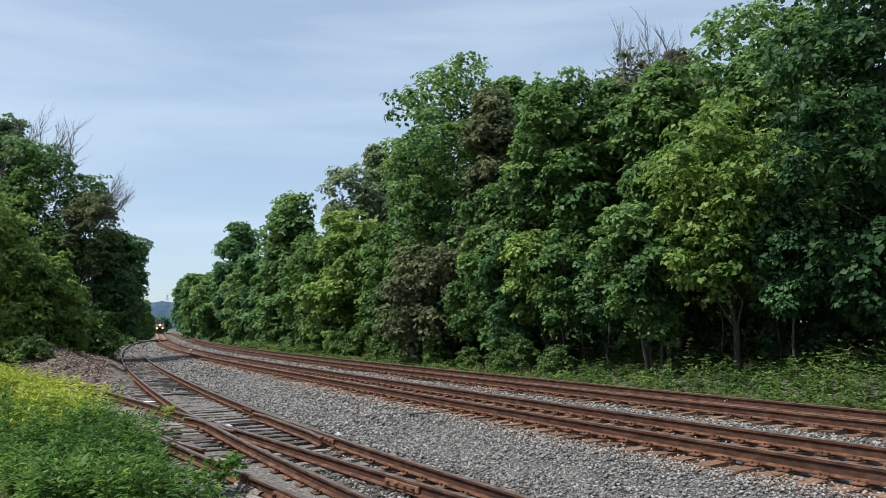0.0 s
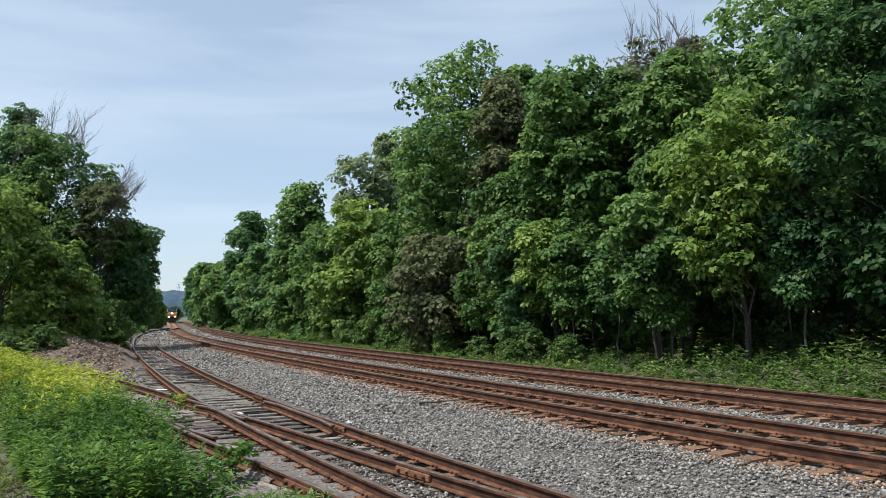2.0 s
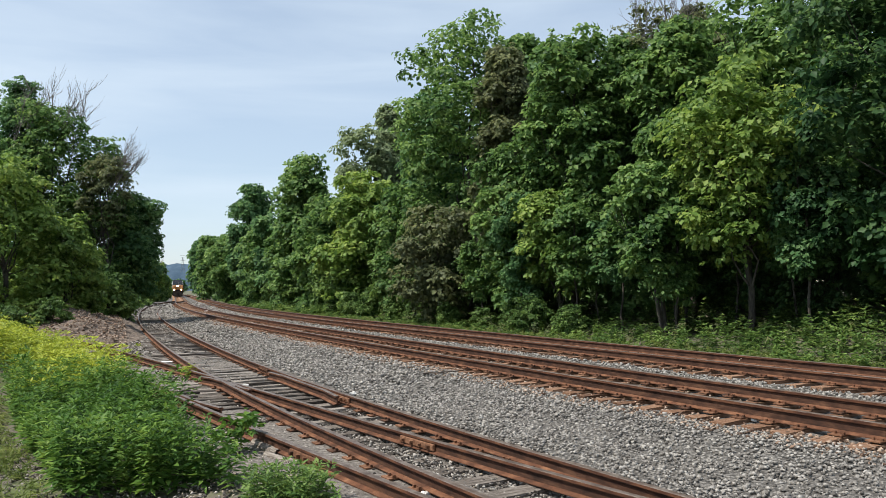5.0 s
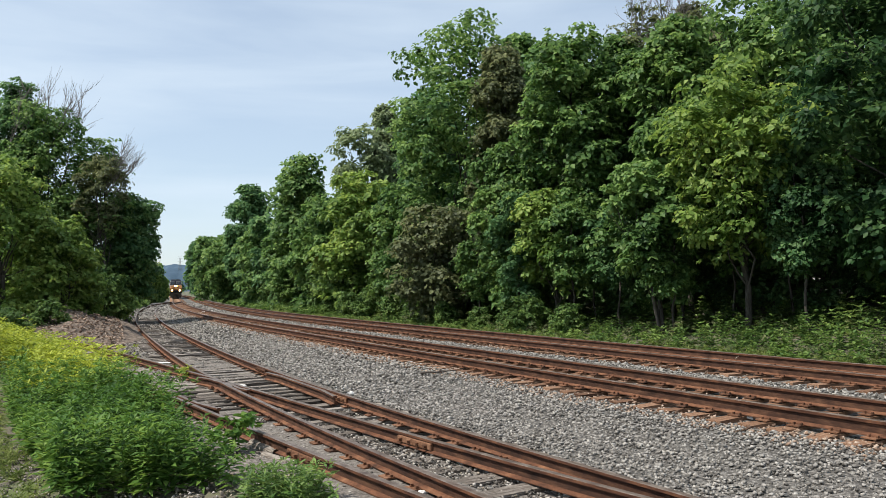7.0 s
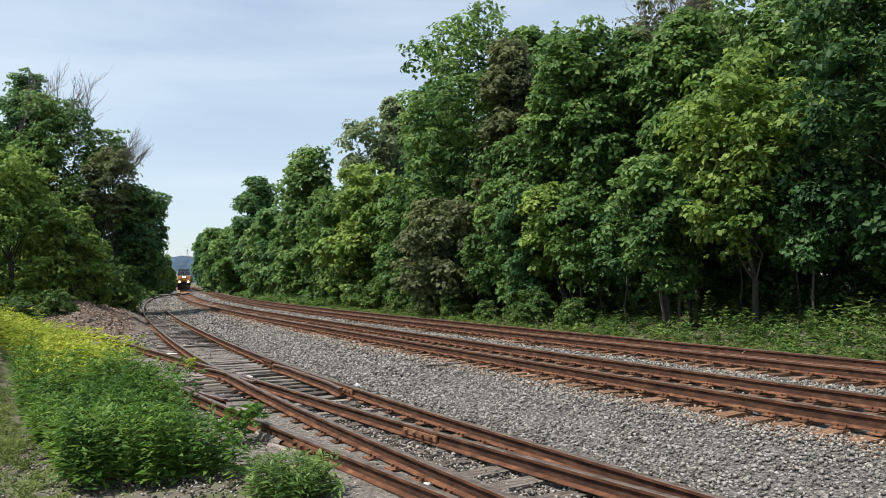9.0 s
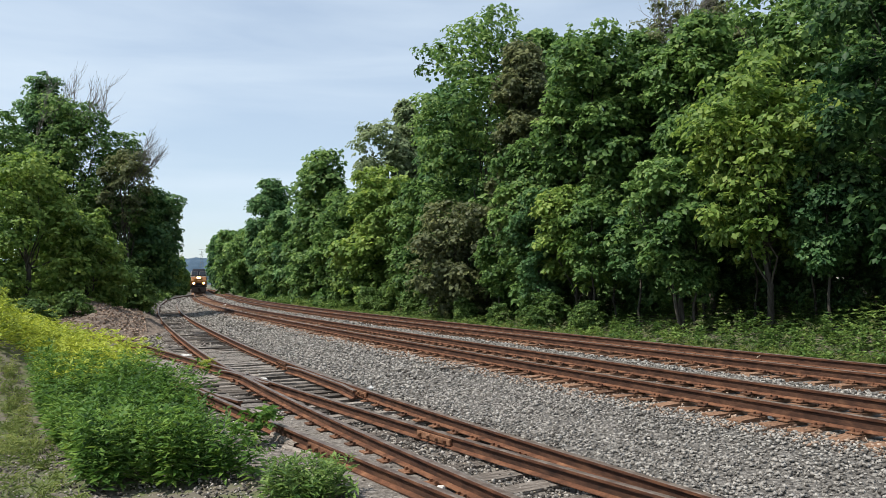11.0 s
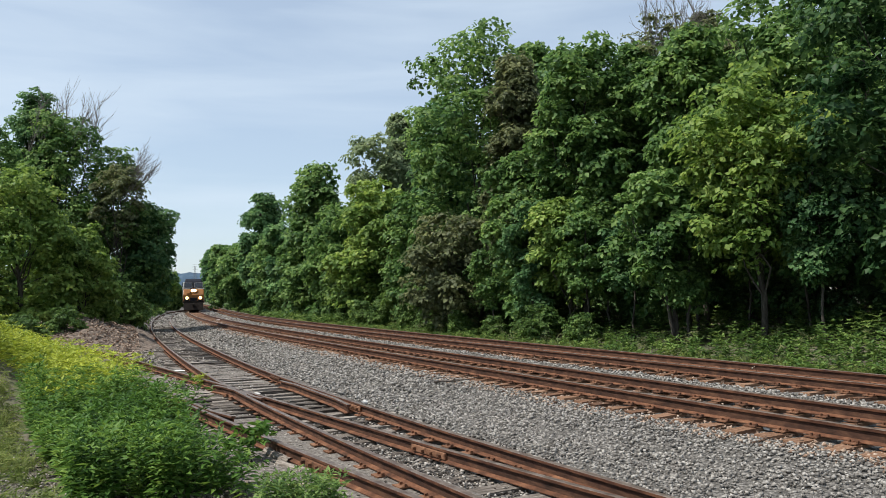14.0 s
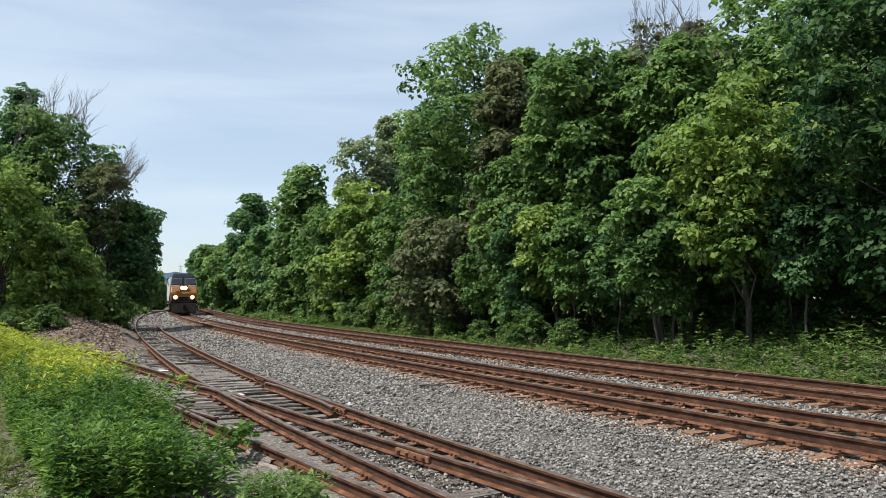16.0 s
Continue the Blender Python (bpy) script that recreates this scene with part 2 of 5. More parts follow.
def box(bm, cx, cy, cz, sx, sy, sz, bevel=0.0, turn=None):
    m = Matrix.Translation((cx, cy, cz)) @ (turn or Matrix.Identity(4)) @ Matrix.Diagonal((sx, sy, sz, 1))
    r = bmesh.ops.create_cube(bm, size=1.0, matrix=m)
    if bevel:
        edges = list({e for v in r["verts"] for e in v.link_edges})
        bmesh.ops.bevel(bm, geom=edges, offset=bevel, segments=2, affect="EDGES", profile=0.6)
    return bm


def rod(bm, a, b, r, seg=8, r2=None):
    a, b = Vector(a), Vector(b)
    d = b - a
    m = Matrix.Translation((a + b) / 2) @ d.to_track_quat("Z", "Y").to_matrix().to_4x4()
    bmesh.ops.create_cone(bm, cap_ends=True, segments=seg, radius1=r, radius2=r if r2 is None else r2, depth=d.length, matrix=m)
    return bm


class Line:
    """A smooth plan curve x(y) through its knots, straight beyond the ends."""

    def __init__(self, knots):
        self.y = np.array([k[0] for k in knots], float)
        self.x = np.array([k[1] for k in knots], float)
        n, h = len(self.y), np.diff(self.y)
        a, b = np.eye(n), np.zeros(n)
        for i in range(1, n - 1):
            a[i, i - 1:i + 2] = h[i - 1], 2 * (h[i - 1] + h[i]), h[i]
            b[i] = 6 * ((self.x[i + 1] - self.x[i]) / h[i] - (self.x[i] - self.x[i - 1]) / h[i - 1])
        self.m = np.linalg.solve(a, b)

    def at(self, y):
        """x and slope dx/dy at y (arrays)."""
        y = np.atleast_1d(np.asarray(y, float))
        yc = np.clip(y, self.y[0], self.y[-1])
        i = np.clip(np.searchsorted(self.y, yc) - 1, 0, len(self.y) - 2)
        h, u, w = self.y[i + 1] - self.y[i], self.y[i + 1] - yc, yc - self.y[i]
        m0, m1, x0, x1 = self.m[i], self.m[i + 1], self.x[i], self.x[i + 1]
        x = m0 * u**3 / 6 / h + m1 * w**3 / 6 / h + (x0 / h - m0 * h / 6) * u + (x1 / h - m1 * h / 6) * w
        s = -m0 * u**2 / 2 / h + m1 * w**2 / 2 / h - (x0 / h - m0 * h / 6) + (x1 / h - m1 * h / 6)
        return x + s * (y - yc), s

    def place(self, y, off=0.0):
        """The plan point beside the curve at y, off metres to its right, and the way along it."""
        x, s = self.at(y)
        q = np.sqrt(1 + s * s)
        return np.stack([x + off / q, y - off * s / q], -1), np.stack([s / q, 1 / q], -1)

    def side(self, x, y):
        """Signed distance of plan points to the right of the curve."""
        y = np.asarray(y, float)
        for _ in range(3):
            cx, s = self.at(y if _ == 0 else yy)
            q2 = 1 + s * s
            base = y if _ == 0 else yy
            yy = base + ((x - cx) * s + (np.asarray(y) - base)) / q2
        cx, s = self.at(yy)
        return (x - cx) / np.sqrt(1 + s * s) - (np.asarray(y) - yy) * s / np.sqrt(1 + s * s)


MAIN = Line([(4, 9.089), (10, 5.725), (17, 2.135), (26, -2.28), (40, -8.948), (60, -17.7), (90, -29.3), (150, -50.0), (300, -101.7)])
SIDING = Line([(3, 3.709), (8, 0.749), (13, -1.996), (20, -5.493), (30, -10.032), (45, -16.432), (62, -23.1), (85, -31.3), (100, -36.0), (112, -39.2), (124, -41.8), (134, -44.4)])
SPUR = Line([(3, 3.75), (8, 0.196), (13, -3.116), (19, -7.077), (26, -11.8), (36, -18.588)])
GAP = 4.17            # between the two main tracks
TOP_MAIN, TOP_SIDE = 0.18, -0.02   # rail heads
GAUGE = 0.75          # centre of track to centre of rail head
RAIL_H = 0.185
SIDE_H = 0.15         # the siding's lighter rails


def smooth(a, b, x):
    t = np.clip((x - a) / (b - a), 0, 1)
    return t * t * (3 - 2 * t)


def wave(x, y, k, seed):
    return (np.sin(x * k + seed) * np.cos(y * k * 1.13 + seed * 2.3) + 0.5 * np.sin(x * k * 2.3 + y * k * 1.9 + seed * 5.1)) / 1.5


def ground_z(x, y):
    """Height of the ground: mains on ballast, the siding 20 cm lower, banks on both sides."""
    x, y = np.asarray(x, float), np.asarray(y, float)
    o = MAIN.side(x, y)
    z = np.full(o.shape, -0.08)
    join = smooth(66, 130, y)
    z = z - (0.178 * (1 - join)) * (1 - smooth(-3.4, -1.7, o))
    # left of the spur: lower ground that climbs into a bank
    left = -o
    sp = -SPUR.side(x, y)
    z = z - 0.14 * smooth(1.7, 3.0, sp) * (1 - smooth(20, 30, y)) * smooth(5.0, 6.0, left)
    z = z + smooth(28, 40, y) * smooth(7.2, 11.0, left) * (1 - smooth(80, 110, y)) * 0.9
    z = z + 1.5 * smooth(1.7, 4.6, sp) * smooth(12.5, 18, y) * (1 - smooth(30, 40, y))
    # right of the second main: a shallow ditch, then a wooded bank
    r = o - GAP
    z = z - 0.14 * smooth(1.7, 2.6, r) + 0.9 * smooth(3.5, 12, r) + 0.5 * smooth(12, 40, r)
    far = smooth(3.0, 8.0, np.abs(o - 2))
    z = z + wave(x, y, 0.31, 1.0) * 0.08 * far + wave(x, y, 1.3, 2.0) * 0.02
    return z


def gz(x, y):
    return float(ground_z(np.array([x]), np.array([y]))[0])

# ---- ground ----
def make_ground():
    ys = np.concatenate([np.linspace(-60, -6, 12), np.arange(-5, 60, 0.6), np.arange(60, 140, 2.0), np.linspace(140, 420, 60), np.linspace(450, 2600, 14)])
    offs = np.concatenate([[-1500, -600, -250, -120, -80, -60], np.linspace(-48, -18, 16), np.arange(-17, 18, 0.45), np.linspace(18.5, 60, 20), [80, 120, 250, 600, 1500]])
    yy, oo = np.meshgrid(ys, offs, indexing="ij")
    cx, _ = MAIN.at(ys)
    xx = cx[:, None] + oo
    zz = ground_z(xx.ravel(), yy.ravel()).reshape(xx.shape)
    bed = (MAIN.side(xx.ravel(), yy.ravel()).reshape(xx.shape))
    zz = zz - 0.10 * ((bed > -6.2) & (bed < GAP + 1.9))
    far = np.abs(oo) > 100
    zz[far] = 1.2
    v = np.stack([xx, yy, zz], -1).reshape(-1, 3)
    n = len(offs)
    i = np.arange((len(ys) - 1) * (n - 1))
    a = (i // (n - 1)) * n + i % (n - 1)
    f = np.stack([a, a + 1, a + n + 1, a + n], -1)
    tagged(new("ground", fast_mesh("ground", v, f, M_SOIL)), "weedy brown soil beside the railway", "ground", kind="structure")
    bed_strip("ballast_bed", "grey crushed-stone ballast bed under the main tracks", MAIN, -6.9, GAP + 2.3, -10, 330, 0.0, M_BALLAST)
    bed_strip("siding_bed", "dark dirty gravel between the siding's rails", SIDING, -2.3, 1.75, 0, 70, 0.006, M_DIRTY)
    bed_strip("spur_bed", "dark dirty gravel under the weedy spur", SPUR, -1.9, 0.55, 0, 33, 0.055, M_DIRTY)


def bed_strip(name, label, line, o0, o1, y0, y1, lift, mat):
    ys = np.concatenate([np.arange(y0, min(60, y1), 0.5), np.arange(min(60, y1), y1 + 0.1, 2.5)])
    offs = np.linspace(o0, o1, int((o1 - o0) / 0.3))
    P = np.stack([line.place(ys, o)[0] for o in offs], 1)
    z = ground_z(P[..., 0].ravel(), P[..., 1].ravel()).reshape(P.shape[:2]) + lift
    rng = np.random.default_rng(4)
    z = z + rng.normal(0, 0.008, z.shape)
    z[:, 0] -= 0.16
    z[:, -1] -= 0.16
    v = np.concatenate([P, z[..., None]], -1).reshape(-1, 3)
    n = len(offs)
    i = np.arange((len(ys) - 1) * (n - 1))
    a = (i // (n - 1)) * n + i % (n - 1)
    tagged(new(name, fast_mesh(name, v, np.stack([a, a + 1, a + n + 1, a + n], -1), mat)), label, "ballast", kind="structure")


# ---- tracks ----
PROFILE = [(-0.07, 0.0), (-0.07, 0.012), (-0.012, 0.035), (-0.009, 0.14), (-0.037, 0.152), (-0.037, 0.188), (-0.028, 0.195),
           (0.028, 0.195), (0.037, 0.188), (0.037, 0.152), (0.009, 0.14), (0.012, 0.035), (0.07, 0.012), (0.07, 0.0)]


def rail_mesh(line, ys, off, top, high=RAIL_H):
    """One rail swept along a curve at a sideways offset (a number or one for each y)."""
    off = np.broadcast_to(np.asarray(off, float), ys.shape)
    xy, way = line.place(ys, off)
    side = np.stack([way[:, 1], -way[:, 0]], -1)
    tops = np.broadcast_to(np.asarray(top, float), ys.shape)
    k = len(PROFILE)
    v = []
    for p, s, t in zip(xy, side, tops):
        v += [(p[0] + s[0] * a, p[1] + s[1] * a, t - high + b * high / RAIL_H) for a, b in PROFILE]
    f, fm = [], []
    for i in range(len(ys) - 1):
        for j in range(k):
            f.append((i * k + j, i * k + (j + 1) % k, (i + 1) * k + (j + 1) % k, (i + 1) * k + j))
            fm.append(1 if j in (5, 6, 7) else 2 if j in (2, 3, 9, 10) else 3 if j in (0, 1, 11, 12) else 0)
    f.append(tuple(range(k)))
    f.append(tuple(range((len(ys) - 1) * k, len(ys) * k))[::-1])
    return mesh_of("rail", v, f, (M_RUST, M_HEAD, M_WEB_SHADED, M_FOOT_LIT), fm + [0, 0])


def tie_mesh(length, seed, mat):
    rng = random.Random(seed)
    bm = bmesh.new()
    box(bm, 0, 0, -0.09, length, 0.21, 0.18)
    bmesh.ops.subdivide_edges(bm, edges=[e for e in bm.edges if abs(e.verts[0].co.x - e.verts[1].co.x) > 1], cuts=4)
    for v in bm.verts:
        v.co += Vector((rng.uniform(-.04, .04), rng.uniform(-.016, .016), rng.uniform(-.02, .006)))
    me = bpy.data.meshes.new("tie")
    bm.to_mesh(me)
    bm.free()
    me.materials.append(mat)
    return me


def plate_mesh():
    """A tie plate with four spike heads."""
    bm = bmesh.new()
    box(bm, 0, 0, 0.008, 0.36, 0.19, 0.016)
    for sx in (-0.105, 0.105):
        for sy in (-0.055, 0.055):
            box(bm, sx, sy + (0.02 if sx > 0 else -0.02), 0.03, 0.032, 0.024, 0.032)
    me = bpy.data.meshes.new("tie_plate")
    bm.to_mesh(me)
    bm.free()
    me.materials.append(M_PLATE)
    return me


PLATE = plate_mesh()


def make_track(label, line, off, y0, y1, top, rails, step, parts_to, plates_to, tie_mat, seed, tie_len=2.6, ties_from=-99, long_to=-99, high=RAIL_H):
    track = tagged(new("railway_track"), label, "railway track", group="railway tracks")
    ys = np.concatenate([np.arange(y0, min(70, y1), 0.6), np.arange(max(y0, min(70, y1)), y1 + 0.1, 3.0)])
    tops = top(ys)
    for ro in rails:
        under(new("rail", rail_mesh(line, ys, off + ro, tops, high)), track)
    meshes = [tie_mesh(tie_len, seed + i, tie_mat) for i in range(4)]
    long_ties = [tie_mesh(3.5, seed + 9 + i, tie_mat) for i in range(3)]
    rng = random.Random(seed)
    y, count, rest = y0 + 0.2, 0, []
    while y < y1:
        xy, way = line.place(np.array([y]), off)
        ang = math.atan2(-way[0][0], way[0][1]) + rng.uniform(-0.025, 0.025)
        z = float(top(np.array([y]))[0]) - high - 0.016
        m = Matrix.Translation((xy[0][0] + rng.uniform(-.04, .04), xy[0][1], z + rng.uniform(-0.012, 0.0))) @ Matrix.Rotation(ang, 4, "Z")
        if y < long_to:
            p, _ = line.place(np.array([y]), off - 0.45)
            m = Matrix.Translation((p[0][0], p[0][1], m.translation.z)) @ Matrix.Rotation(ang, 4, "Z")
        if y < ties_from:
            pass
        elif y < parts_to and count < 295:
            tie = under(new("tie", long_ties[rng.randrange(3)] if y < long_to else meshes[rng.randrange(4)]), track)
            tie.matrix_basis = m
            count += 1
            if y < plates_to:
                for ro in rails:
                    p, w = line.place(np.array([y]), off + ro)
                    pl = under(new("tie_plate", PLATE), track)
                    pl.matrix_basis = Matrix.Translation((p[0][0], p[0][1], z + 0.001)) @ Matrix.Rotation(ang, 4, "Z")
        else:
            rest.append(m)
        y += step / math.sqrt(1 + (way[0][0] / way[0][1])**2) * rng.uniform(0.93, 1.07)
    if rest:
        src = meshes[0]
        co = np.array([v.co[:] for v in src.vertices])
        fc = np.array([p.vertices[:] for p in src.polygons if len(p.vertices) == 4])
        V = np.concatenate([co @ np.array(m.to_3x3()).T + np.array(m.translation) for m in rest])
        F = np.concatenate([fc + i * len(co) for i in range(len(rest))])
        tagged(under(new("ties", fast_mesh("ties", V, F, tie_mat)), track), kind="stuff")
    return track


def flat(z):
    return lambda ys: np.full(np.shape(ys), z)


def siding_top(ys):
    return TOP_SIDE + (TOP_MAIN - TOP_SIDE) * smooth(65, 132, np.asarray(ys, float))


make_ground()
make_track("rusty main-line track on stained ties in grey ballast", MAIN, 0.0, -10, 330, flat(TOP_MAIN), (-GAUGE, GAUGE), 0.5, 120, 45, M_TIE_RUST, 11)
make_track("rusty second main-line track beside the woods", MAIN, GAP, -10, 330, flat(TOP_MAIN), (-GAUGE, GAUGE), 0.5, 120, 45, M_TIE_RUST, 31)
make_track("worn rusty siding on weathered wooden ties", SIDING, 0.0, 2.0, 132, siding_top, (-GAUGE, GAUGE), 0.56, 132, 32, M_TIE, 51, long_to=15.2, high=SIDE_H)
make_track("rusty spur track leading off into weeds", SPUR, 0.0, 2.0, 32, flat(TOP_SIDE - 0.004), (-GAUGE, GAUGE), 0.56, 32, 32, M_TIE, 71, ties_from=15.0, high=SIDE_H)

# ---- plants ----
def leaf_cloud(rng, centres, radii, per, size, up=0.5, shell=0.55, flat_z=0.8, droop=0.25, slim=0.55, spray=7):
    """Folded diamond leaves, set in flat sprays on the shells of clumps: verts and triangles."""
    k = max(1, round(per / spray))
    m = len(centres) * k
    d = rng.normal(size=(m, 3))
    d[:, 2] += 0.3
    d /= np.linalg.norm(d, axis=1)[:, None]
    r = np.repeat(radii, k)
    hub = np.repeat(centres, k, 0) + d * (r * (shell + (1 - shell) * rng.random(m)))[:, None] * np.array([1, 1, flat_z])
    face = d * 0.55 + np.array([0, 0, up + 0.35]) + rng.normal(size=(m, 3)) * 0.25
    face /= np.linalg.norm(face, axis=1)[:, None]
    n = m * spray
    d, hub, face = np.repeat(d, spray, 0), np.repeat(hub, spray, 0), np.repeat(face, spray, 0)
    t = np.cross(face, rng.normal(size=(n, 3)))
    t /= np.linalg.norm(t, axis=1)[:, None] + 1e-9
    s = size * (0.6 + 0.8 * rng.random(n))
    pos = hub + t * (size * (0.25 + 1.0 * rng.random(n)))[:, None] + rng.normal(size=(n, 3)) * size * 0.18
    t = t + rng.normal(size=(n, 3)) * 0.3
    t[:, 2] -= droop
    nor = face + rng.normal(size=(n, 3)) * 0.28
    nor /= np.linalg.norm(nor, axis=1)[:, None]
    t -= nor * (t * nor).sum(1)[:, None]
    t /= np.linalg.norm(t, axis=1)[:, None] + 1e-9
    b = np.cross(nor, t)
    L, W = s[:, None], (s * slim)[:, None]
    base = pos - t * L * 0.5
    tip = pos + t * L * 0.5 - nor * L * 0.14
    mid = pos - t * L * 0.05
    v = np.stack([base, mid + b * W * 0.5 + nor * W * 0.15, tip, mid - b * W * 0.5 + nor * W * 0.15], 1).reshape(-1, 3)
    i = np.arange(n)[:, None] * 4
    f = np.concatenate([i + [0, 1, 2], i + [0, 2, 3]], 1).reshape(-1, 3)
    return v, f


def limb_mesh(segments, mat, name, seg=6):
    """Tapered tubes joined into one mesh; each segment is (points, start radius, end radius)."""
    V, F = [], []
    for pts, r0, r1 in segments:
        pts = [Vector(p) for p in pts]
        base = len(V)
        for i, p in enumerate(pts):
            d = (pts[min(i + 1, len(pts) - 1)] - pts[max(i - 1, 0)]).normalized()
            a = d.orthogonal().normalized()
            b = d.cross(a)
            r = r0 + (r1 - r0) * i / (len(pts) - 1)
            for k in range(seg):
                an = 2 * math.pi * k / seg
                V.append(p + a * (r * math.cos(an)) + b * (r * math.sin(an)))
        for i in range(len(pts) - 1):
            for k in range(seg):
                o, o2 = base + i * seg, base + (i + 1) * seg
                F.append((o + k, o + (k + 1) % seg, o2 + (k + 1) % seg, o2 + k))
    return mesh_of(name, V, F, (mat,), smooth=True)


def bent(rng, a, b, n=5, wob=0.06):
    a, b = Vector(a), Vector(b)
    L = (b - a).length
    pts = [a]
    for i in range(1, n):
        p = a.lerp(b, i / n)
        p += Vector((rng.uniform(-1, 1), rng.uniform(-1, 1), rng.uniform(-.5, .5))) * (L * wob)
        pts.append(p)
    return pts + [b]


def crown_points(rng, h, r, base, lean=(0, 0), top=0.4, point=2.2, open_=1.0):
    """Boughs of an uneven crown: rounded lobes one above another round the stem, boughs on their upper and outer sides."""
    R = min(max(r * 0.5, 0.4), 2.1)
    levels = max(2, round((h - base) / (1.0 * R)))
    C, B, A = [], [], []
    for k in range(levels):
        u = (k + 0.35) / levels
        prof = 0.6 + 0.4 * math.sin(math.pi / 2 * min(u / top, 1)) if u < top else math.sqrt(max(1 - ((u - top) / (1 - top)) ** point, 0.03))
        count = max(1, round(4.2 * prof * rng.uniform(0.8, 1.2))) if r > 1.3 else 2
        turn = rng.random() * 6.28
        for q in range(count):
            Rl = R * rng.uniform(0.72, 1.15)
            reach = max(r * prof * rng.uniform(0.85, 1.15) - Rl * 0.9, 0)
            an = turn + q * 6.28 / count + rng.normal(0, 0.3)
            z = min(base + (h - base) * (u + rng.uniform(-0.45, 0.45) / levels), h - Rl * 0.7)
            lobe = np.array([math.cos(an) * reach + lean[0] * u, math.sin(an) * reach + lean[1] * u, z])
            m = max(5, int(15 * open_ * rng.uniform(0.8, 1.2)))
            d = rng.normal(size=(m, 3))
            d[:, 2] = d[:, 2] * 0.9 + 0.3
            d[:, 0] += math.cos(an) * 0.4
            d[:, 1] += math.sin(an) * 0.4
            d /= np.linalg.norm(d, axis=1)[:, None]
            C.append(lobe + d * (Rl * rng.uniform(0.6, 1.0, m))[:, None] * np.array([1, 1, 0.8]))
            B.append(np.clip(Rl * rng.uniform(0.26, 0.46, m), 0.2, 0.8))
            A.append(np.repeat(lobe[None], m, 0))
    return np.concatenate(C), np.concatenate(B), np.concatenate(A)


def bough_leaves(rng, c, rb, axis, size, cover, slim=0.78):
    """Leaves in sprays on the upper and outer side of each bough, lying like shingles; a few hang below."""
    per = np.maximum(8, (cover * 4.4 * rb**2 / (size * size * 0.4) / 5)).astype(int)
    own = np.repeat(np.arange(len(c)), per)
    m = len(own)
    out = c - axis
    out /= np.linalg.norm(out, axis=1)[:, None] + 0.3
    d = rng.normal(size=(m, 3)) * np.array([1, 1, 0.8]) + out[own] * 0.55 + np.array([0, 0, 0.42])
    d /= np.linalg.norm(d, axis=1)[:, None]
    wob = 1 + 0.28 * np.sin(d[:, 0] * 5 + own * 1.7) * np.cos(d[:, 1] * 6 + own * 2.9)
    hub = c[own] + d * (rb[own] * wob * np.where(rng.random(m) < 0.12, rng.uniform(1.1, 1.5, m), rng.uniform(0.7, 1.08, m)))[:, None] * np.array([1.1, 1.1, 0.6])
    face = d * 0.75 + np.array([0, 0, 0.6]) + rng.normal(size=(m, 3)) * 0.2
    face /= np.linalg.norm(face, axis=1)[:, None]
    n = m * 5
    hub, face, d = np.repeat(hub, 5, 0), np.repeat(face, 5, 0), np.repeat(d, 5, 0)
    t = np.cross(face, rng.normal(size=(n, 3)))
    t /= np.linalg.norm(t, axis=1)[:, None] + 1e-9
    s = size * rng.uniform(0.65, 1.3, n)
    pos = hub + t * (size * rng.uniform(0.3, 1.2, n))[:, None] + rng.normal(size=(n, 3)) * size * 0.15
    t = t + d * 0.4 + rng.normal(size=(n, 3)) * 0.25
    t[:, 2] -= 0.35
    nor = face + rng.normal(size=(n, 3)) * 0.24
    nor /= np.linalg.norm(nor, axis=1)[:, None]
    return leaf_blades(pos, t, nor, s, slim)


def leaf_blades(pos, t, nor, s, slim):
    """Folded diamond blades at pos, pointing along t: verts and triangles."""
    t = t - nor * (t * nor).sum(1)[:, None]
    t /= np.linalg.norm(t, axis=1)[:, None] + 1e-9
    b = np.cross(nor, t)
    L, W = s[:, None], (s * slim)[:, None]
    mid = pos - t * L * 0.04
    v = np.stack([pos - t * L * 0.5, mid + b * W * 0.5 + nor * W * 0.14, pos + t * L * 0.5 - nor * L * 0.12, mid - b * W * 0.5 + nor * W * 0.14], 1).reshape(-1, 3)
    i = np.arange(len(pos))[:, None] * 4
    return v, np.concatenate([i + [0, 1, 2], i + [0, 2, 3]], 1).reshape(-1, 3)


